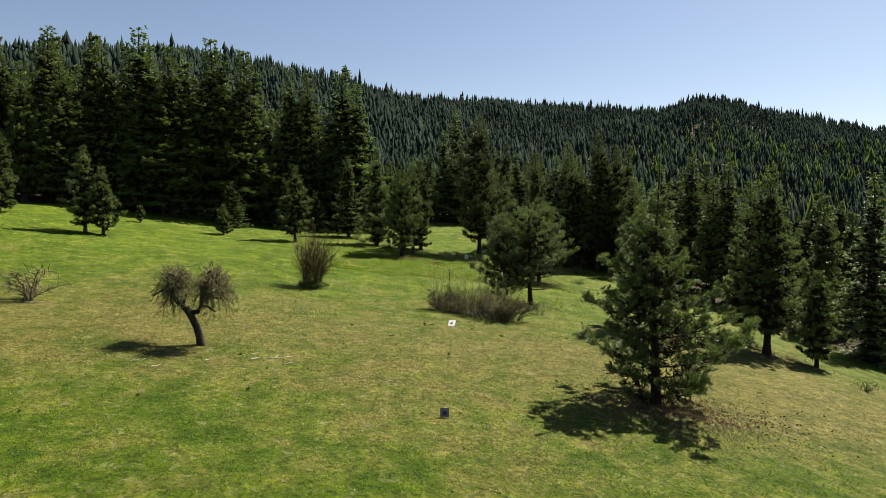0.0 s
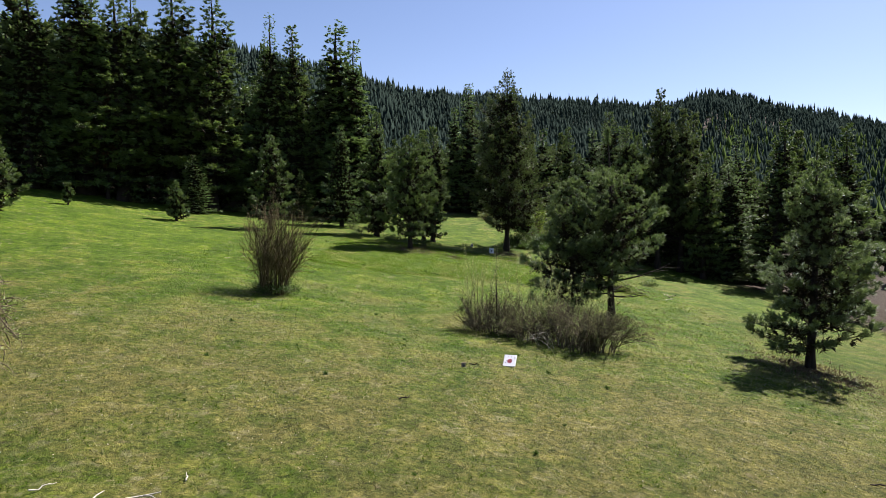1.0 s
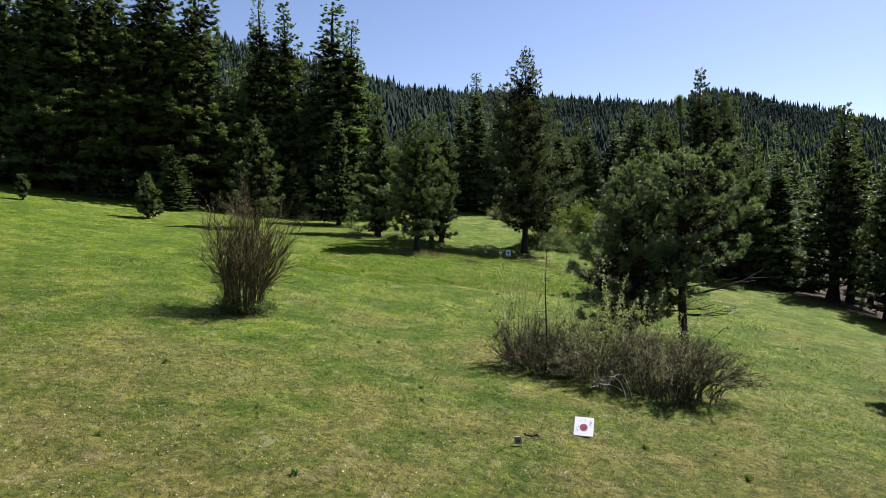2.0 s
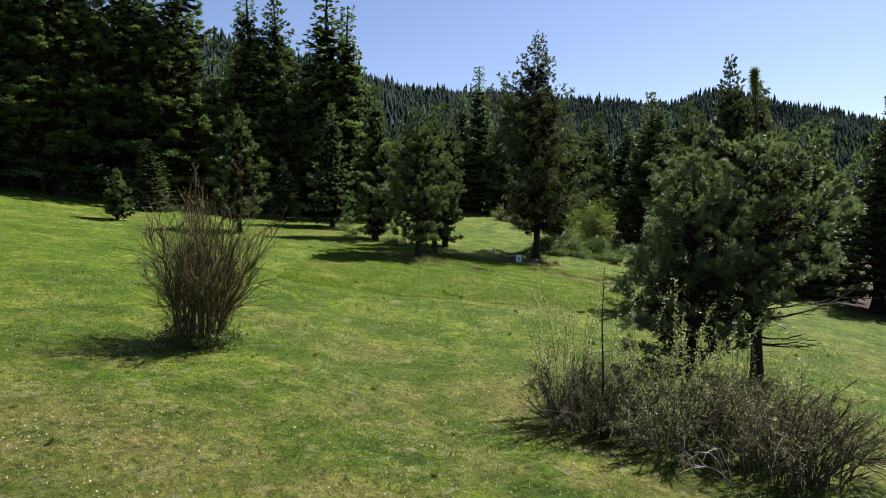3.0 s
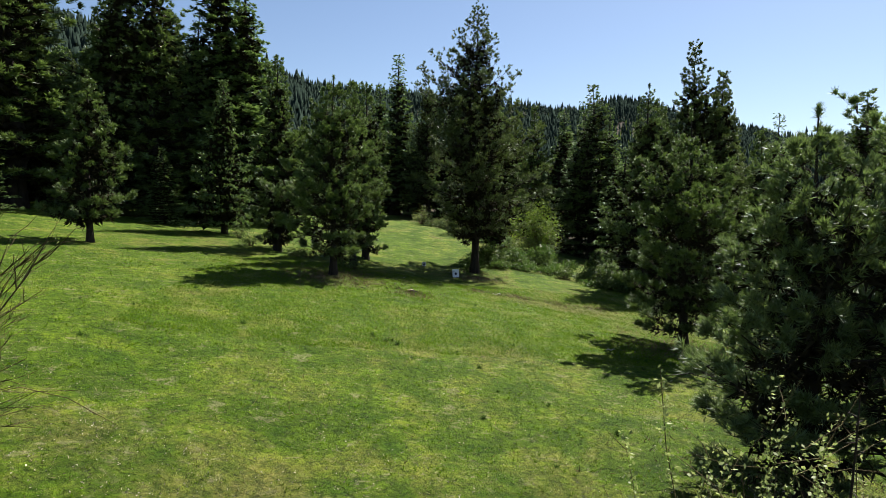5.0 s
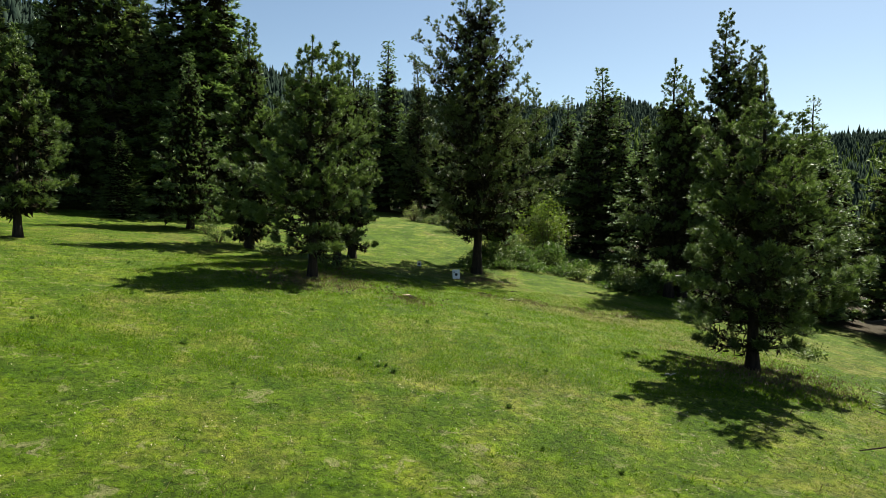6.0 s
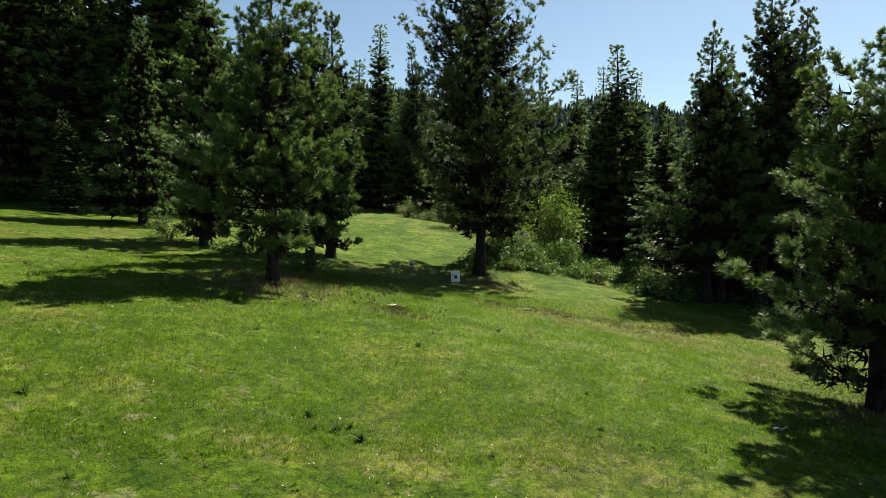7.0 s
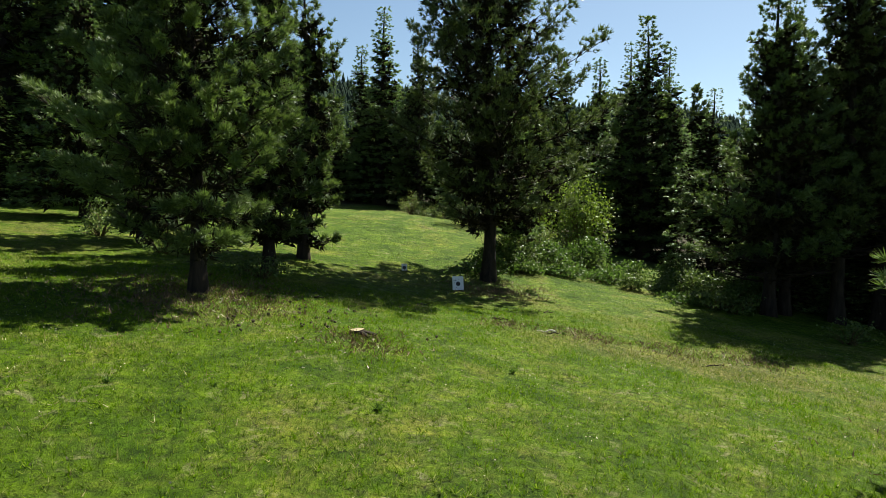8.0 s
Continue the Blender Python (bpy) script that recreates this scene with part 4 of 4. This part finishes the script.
def thicket():
    rng = np.random.default_rng(61)
    way = np.array([(3.9, 73.2), (5.6, 74.0), (7.5, 74.6), (9.2, 74.2), (10.6, 72.8), (11.6, 71.0), (12.4, 69.2)])
    words = ("low green undergrowth at the wood's edge", "tangled shrub with pale leaf tips")
    for k in range(40):
        u = rng.uniform(0, 1) * (len(way) - 1)
        x, y = (np.interp(u, range(len(way)), way[:, i]) for i in (0, 1))
        back = rng.uniform(-0.3, 4.0)
        h = rng.uniform(0.2, 0.75) + 0.35 * back * rng.uniform(0.3, 1)
        leafy(x + back * 0.55, y + back * 0.8, "thicket_shrub", words[0] if h < 0.9 else words[1], "bush", 100 + k, h, rng.uniform(0.5, 1.0), SHRUB if rng.random() < 0.4 else WEED, int(380 + 420 * h), 0.12, THICKET)
    # along the grass lane and before the upper wood
    for k in range(16):
        u = rng.random()
        x, y = 3.0 + 5.5 * u + rng.uniform(-0.5, 1.5), 108 - 30 * u
        leafy(x, y, "thicket_shrub", words[1], "bush", 150 + k, rng.uniform(0.6, 2.0), rng.uniform(0.6, 1.2), LEAF if rng.random() < 0.6 else SHRUB, 700, 0.11, THICKET)
    for k in range(22):
        u = rng.random()
        x, y = -32 + 24 * u, 75.5 + 14 * u + rng.uniform(-1.5, 1.0)
        leafy(x, y, "thicket_shrub", words[0], "bush", 180 + k, rng.uniform(0.25, 0.6), rng.uniform(0.6, 1.1), SHRUB, 320, 0.10, THICKET)
    leafy(22.3, 33.0, "thicket_shrub", "single low dark shrub on the slope", "bush", 210, 0.6, 0.6, SHRUB, 500, 0.07)
    for x, y, s in ((-5.6, 69.3, 1), (-6.4, 69.0, 2), (-9.0, 71.5, 3), (-3.2, 66.4, 4), (-10.2, 75.2, 5), (14.0, 66.5, 6), (17.0, 64.0, 7), (12.4, 58.0, 8)):
        leafy(x, y, "thicket_shrub", "small shrub in the shade of the pines", "bush", 220 + s, rng.uniform(0.4, 0.8), rng.uniform(0.5, 0.8), SHRUB, 500, 0.09, THICKET)


thicket()


# ---- targets, stump and wood left on the grass ----
def target(x, y, label, size, tilt, turn, mark, ring, props=True, seed=1, face=None):
    """A thin board with a printed bullseye and small scars, on two stakes."""
    rng = np.random.default_rng(seed)
    w, h = size
    root = new("target_board")
    bm = bmesh.new()
    bmesh.ops.create_cube(bm, size=1, matrix=Matrix.Translation((0, 0, h / 2 + 0.02)) @ Matrix.Diagonal((w, 0.03, h, 1)))
    bmesh.ops.bevel(bm, geom=bm.edges[:], offset=0.004, segments=1, affect="EDGES")
    part("board", bm, face or BOARD, root, "flat printed board")
    bm = bmesh.new()
    bmesh.ops.create_circle(bm, cap_ends=True, segments=24, radius=ring, matrix=Matrix.Translation((0, -0.0185, h * 0.5)) @ Euler((radians(90), 0, 0)).to_matrix().to_4x4())
    part("bullseye", bm, mark, root, "round printed bullseye")
    for k in range(14):
        bm = bmesh.new()
        r = rng.uniform(0.005, 0.016)
        px, pz = rng.uniform(-0.42, 0.42) * w, h * rng.uniform(0.2, 0.95) + 0.02
        bmesh.ops.create_circle(bm, cap_ends=True, segments=7, radius=r, matrix=Matrix.Translation((px, -0.019 - 0.0004 * k, pz)) @ Euler((radians(90), 0, 0)).to_matrix().to_4x4())
        part("scar", bm, SPOT, root)
    if props:
        for sx in (-0.35, 0.35):
            bm = bmesh.new()
            bmesh.ops.create_cube(bm, size=1, matrix=Matrix.Translation((sx * w, 0.03, h * 0.35)) @ Matrix.Diagonal((0.025, 0.025, h * 0.7 + 0.2, 1)))
            part("stake", bm, CUT, root, "thin wooden stake")
    tagged(root, label, "target", "targets on the grass")
    root.matrix_basis = pose(x, y, gz(x, y), tilt, 0, turn)


target(0.42, 33.8, "white target board with a red bullseye leaning back in the grass", (0.37, 0.42), -50, -16, RED, 0.075, seed=2)
target(2.6, 70.0, "white target board with a black bullseye near an old pine", (0.38, 0.46), -12, 8, BLACK, 0.075, seed=3)
target(0.97, 71.9, "small white target board with a dark mark in the shade", (0.20, 0.24), -5, 5, BLACK, 0.07, seed=4)
target(0.05, 18.9, "grey target board with a black bullseye in tall grass", (0.27, 0.27), -15, 0, BLACK, 0.07, seed=5, face=SPOT)
target(-0.95, 32.8, "small wooden block target in the grass", (0.13, 0.13), -10, 15, BLACK, 0.03, False, 6, CUT)


def stump(x, y):
    rng = np.random.default_rng(71)
    root = new("tree_stump")
    a = np.linspace(0, 2 * np.pi, 20, endpoint=False)
    lump = 1 + 0.1 * np.sin(3 * a + 1) + 0.06 * np.sin(7 * a)
    rings = [(0.30, -0.1), (0.25, 0.02), (0.20, 0.08), (0.185, 0.17)]
    v = np.concatenate([np.stack([np.cos(a) * r * lump, np.sin(a) * r * lump, np.full(20, z) + (0.02 * np.cos(a) if z > 0.1 else 0)], -1) for r, z in rings])
    q = [(i * 20 + j, i * 20 + (j + 1) % 20, i * 20 + 20 + (j + 1) % 20, i * 20 + 20 + j) for i in range(3) for j in range(20)]
    part_mesh("bark", mesh_of("bark", v, quads=q, material=BARK, smooth=True), root)
    t = np.stack([np.cos(a) * 0.186 * lump, np.sin(a) * 0.186 * lump, np.full(20, 0.173) + 0.02 * np.cos(a)], -1)
    v2 = np.concatenate([t, [(0, 0, 0.178)]])
    part_mesh("cut_face", mesh_of("cut_face", v2, tris=[(j, (j + 1) % 20, 20) for j in range(20)], material=CUT), root, "pale sawn top")
    for k in range(5):
        b = rng.uniform(-1.8, 0.6)
        w = Wood()
        w.tube([(np.cos(b) * 0.15, np.sin(b) * 0.15, 0.08), (np.cos(b) * 0.34, np.sin(b) * 0.34, 0.04), (np.cos(b) * 0.55, np.sin(b) * 0.55, -0.04)], [0.07, 0.05, 0.02], 6)
        part_mesh("root", w.mesh("root", BARK), root)
    tagged(root, "low sawn tree stump with a pale top on bare ground", "tree stump")
    root.matrix_basis = pose(x, y, gz(x, y) - 0.03, 0, 0, 20) @ Matrix.Diagonal((0.66, 0.66, 0.5, 1))


stump(-0.79, 60.9)


def stick(x, y, ln, r, seed, turn, label="bleached crooked branch lying on the grass", name="fallen_branch", mat=None, forks=1, lift=0.05):
    rng = np.random.default_rng(seed)
    s = np.linspace(0, 1, 7)
    p = np.stack([ln * (s - 0.5), np.cumsum(rng.normal(0, 0.06 * ln, 7)), r + lift * np.abs(np.sin(s * 5 + seed))], -1)
    root = new(name)
    w = Wood()
    w.tube(p, r * (1 - 0.6 * s), 6)
    part_mesh("stick", w.mesh("stick", mat or PALE), root)
    for k in range(forks):
        t = rng.integers(1, 6)
        w = Wood()
        e2 = p[t] + np.array((rng.uniform(0.1, 0.25) * ln, rng.choice((-1, 1)) * rng.uniform(0.1, 0.3) * ln, lift))
        w.tube([p[t], (p[t] + e2) / 2 + (0, 0, lift * 0.5), e2], [r * 0.7, r * 0.5, r * 0.25], 5)
        part_mesh("fork", w.mesh("fork", mat or PALE), root)
    tagged(root, label, "branch", "wood lying on the grass")
    root.matrix_basis = pose(x, y, gz(x, y), 0, 0, turn)


for x, y, ln, r, seed, turn, forks in ((-6.1, 23.7, 1.35, 0.019, 2, 22, 2), (-5.55, 23.0, 0.45, 0.017, 3, 35, 1), (-6.9, 23.1, 0.35, 0.02, 1, 50, 1), (-8.4, 22.6, 0.4, 0.015, 4, 60, 1), (-8.9, 24.0, 0.3, 0.012, 5, 30, 0), (-10.6, 21.8, 0.5, 0.015, 6, 15, 1), (-9.8, 21.4, 0.4, 0.015, 7, 70, 0),
                                       (-7.2, 23.9, 0.35, 0.012, 8, 80, 0), (-5.4, 24.6, 0.25, 0.012, 9, 110, 0), (5.0, 53.6, 0.3, 0.02, 10, 10, 0), (12.3, 54.0, 0.9, 0.02, 11, 120, 2), (11.8, 52.4, 0.7, 0.02, 12, 20, 1), (-18.9, 29.0, 0.9, 0.025, 13, 0, 1), (-13.0, 49.0, 0.5, 0.015, 14, 0, 0), (-1.9, 22.2, 0.3, 0.015, 15, 20, 0), (3.4, 63.0, 0.4, 0.02, 16, 160, 0)):
    stick(x, y, ln, r * 1.1, seed, turn, forks=forks)
for x, y, ln, seed, turn in ((0.9, 65.5, 0.35, 21, 30), (-1.6, 64.4, 0.3, 22, 0), (2.6, 64.0, 0.4, 23, -20), (3.5, 62.8, 0.3, 24, 10), (-2.4, 29.5, 0.3, 25, 40), (-0.6, 33.4, 0.3, 26, -30), (6.5, 61.5, 0.5, 27, 15), (4.6, 66.6, 0.3, 28, -10), (7.4, 27.2, 0.8, 29, 20), (7.8, 27.5, 0.6, 30, 50), (7.2, 27.5, 0.5, 31, -15)):
    stick(x, y, ln, 0.02, seed, turn, "dark broken stick on the turf", "broken_stick", BARK, 1, 0.03)


def pine_cones():
    """Fallen cones: those nearest the walk can be picked out one by one."""
    rng = np.random.default_rng(81)
    bm = bmesh.new()
    bmesh.ops.create_icosphere(bm, subdivisions=1, radius=0.034, matrix=Matrix.Diagonal((1.35, 1, 1, 1)))
    for v in bm.verts:
        v.co *= 1 + 0.25 * math.sin(v.co.x * 90 + v.co.y * 70)
    me = bpy.data.meshes.new("pine_cone")
    bm.to_mesh(me)
    bm.free()
    me.materials.append(CONE)
    for cx, cy, sx, sy, n in ((-2.1, 61.9, 1.3, 1.0, 60), (10.6, 22.6, 1.9, 1.6, 150), (10.5, 53.6, 1.6, 1.2, 30)):
        for k in range(n):
            x, y = rng.normal(cx, sx), rng.normal(cy, sy)
            ob = new("pine_cone", me)
            s = rng.uniform(0.55, 1.0)
            ob.matrix_basis = pose(x, y, gz(x, y) + 0.03, rng.uniform(-30, 30), rng.uniform(-30, 30), rng.uniform(0, 360)) @ Matrix.Scale(s, 4)
            tagged(ob, "dark fallen pine cone on the turf", "pine cone", "fallen cones")


pine_cones()


# ---- grass and litter ----
def scatter(name, label, category, seed, x, y, count, length, width, spread, forward, material):
    rng = np.random.default_rng(seed)
    c = np.stack([x, y, ground_z(x, y) - 0.01], -1)
    v, f = blades(rng, c, np.tile((0, 0, 1.0), (len(c), 1)), count, length, width, spread, forward)
    tagged(new(name, mesh_of(name, v, tris=f, material=material)), label, category, kind="stuff")


def patchy(x, y):
    """Where the sward is thick: 0 to 1."""
    return 0.5 + 0.25 * np.sin(x * 0.9 + 2 * np.sin(y * 0.31)) * np.sin(y * 0.8 + 1.7 * np.sin(x * 0.4)) + 0.25 * np.sin(x * 2.7 + y * 1.9) * np.sin(y * 2.3 - x * 1.1)


def build_grass():
    rng = np.random.default_rng(91)
    n = 120000
    y = 9 + 66 * rng.random(n)
    x = -2 + (y * 0 + 15) * rng.uniform(-1, 1, n)
    keep = rng.random(n) < 0.35 + 0.75 * patchy(x, y)
    scatter("meadow_grass", "short green and straw-coloured meadow grass", "grass", 92, x[keep], y[keep], 3, 0.065, 0.012, 0.85, 0.7, GRASS)
    # denser sward on the last stretch, which is passed lowest
    n = 88000
    y = 52 + 15 * rng.random(n) ** 1.2
    x = 0.5 + 10 * rng.uniform(-1, 1, n)
    keep = rng.random(n) < 0.2 + 0.9 * patchy(x, y)
    scatter("meadow_sward", "dense bright green grass on the upper meadow", "grass", 94, x[keep], y[keep], 3, 0.085, 0.010, 0.5, 0.9, GRASS)
    # flattened straw
    n = 46000
    y, x = 9 + 58 * rng.random(n), -1 + 15 * rng.uniform(-1, 1, n)
    keep = rng.random(n) < np.clip(1.5 * patchy(x * 1.3 + 9, y * 1.3 + 4) - 0.55, 0.02, 1)
    scatter("dry_straw", "flattened pale straw lying in the grass", "straw", 98, x[keep], y[keep], 2, 0.13, 0.014, 1.0, 0.25, STRAW)
    # pale bits of dead leaf and chaff, thickest in the dry belt
    n = 150000
    y, x = 10 + 56 * rng.random(n), -1 + 14 * rng.uniform(-1, 1, n)
    keep = rng.random(n) < np.clip((0.15 + 0.85 * np.exp(-((y - 37) / 8) ** 2)) * (1.7 * patchy(x * 0.8 + 5, y * 0.8 + 2) - 0.35), 0, 1)
    x, y = x[keep], y[keep]
    v, f = leaf_kites(rng, np.stack([x, y, ground_z(x, y) + 0.035], -1), 0.036, 0.024)
    tagged(new("dead_leaf_bits", mesh_of("dead_leaf_bits", v, quads=f, material=CHAFF)), "pale bits of dead leaf scattered in the turf", "litter", kind="stuff")
    # low rounded clumps that stand a little above the rest
    n = 15000
    y, x = 11 + 56 * rng.random(n), -1.5 + 14 * rng.uniform(-1, 1, n)
    keep = rng.random(n) < np.clip(1.3 * patchy(x * 0.5 + 7, y * 0.5 + 1) - 0.15, 0.05, 1)
    scatter("turf_clumps", "low rounded clumps of meadow grass", "grass", 99, x[keep], y[keep], 16, 0.080, 0.012, 0.95, 0.55, GRASS)
    # thicker, taller tufts
    n = 9000
    y = 12 + 56 * rng.random(n)
    x = -1 + 13 * rng.uniform(-1, 1, n)
    keep = rng.random(n) < np.clip(patchy(x * 0.7 + 3, y * 0.7) * 1.6 - 0.7, 0, 1) + (np.abs(y - 20) < 1.6) * 0.5 * (np.abs(x - 2) < 6)
    scatter("grass_tufts", "taller green grass tufts", "grass", 93, x[keep], y[keep], 9, 0.11, 0.012, 0.6, 0.85, GRASS)


build_grass()


def build_litter():
    rng = np.random.default_rng(95)
    xs, ys = [], []
    for cx, cy, r, n in ((8.4, 22.6, 2.4, 5000), (-4.0, 63.0, 1.9, 3500), (8.6, 54.6, 2.0, 3000), (11.9, 37.8, 2.0, 2500), (20.0, 38.0, 2.2, 2500), (3.9, 70.6, 1.6, 1500), (-0.7, 60.3, 0.7, 500), (5.2, 43.0, 2.2, 2500), (2.6, 63.6, 0.7, 260), (4.4, 63.2, 0.8, 320), (6.3, 62.8, 0.8, 320), (8.0, 62.6, 0.8, 300)):
        xs.append(rng.normal(cx, r * 0.6, n))
        ys.append(rng.normal(cy, r * 0.6, n))
    x, y = np.concatenate(xs), np.concatenate(ys)
    scatter("needle_litter", "brown fallen needles and twigs under the pines", "litter", 96, x, y, 3, 0.13, 0.022, 1.0, 0.12, LITTER)


build_litter()


def weed(x, y, seed, size):
    rng = np.random.default_rng(seed)
    v, f = blades(rng, [(0, 0, 0)], [(0, 0, 1.0)], 60, size, size * 0.16, 0.75, 0.6)
    root = new("weed", mesh_of("weed", v, tris=f, material=WEED))
    tagged(root, "dark green leafy weed in the short grass", "weed", "weeds in the meadow")
    root.matrix_basis = pose(x, y, gz(x, y))


rng = np.random.default_rng(97)
for k in range(90):
    weed(rng.uniform(-12, 11), rng.uniform(14, 66), 300 + k, rng.uniform(0.07, 0.13))
for x, y in ((-2.2, 52.9), (-1.9, 52.6), (-2.6, 53.3), (-6.4, 53.6), (6.3, 40.0), (6.6, 33.5)):
    weed(x, y, 500 + int(x * 10), 0.15)
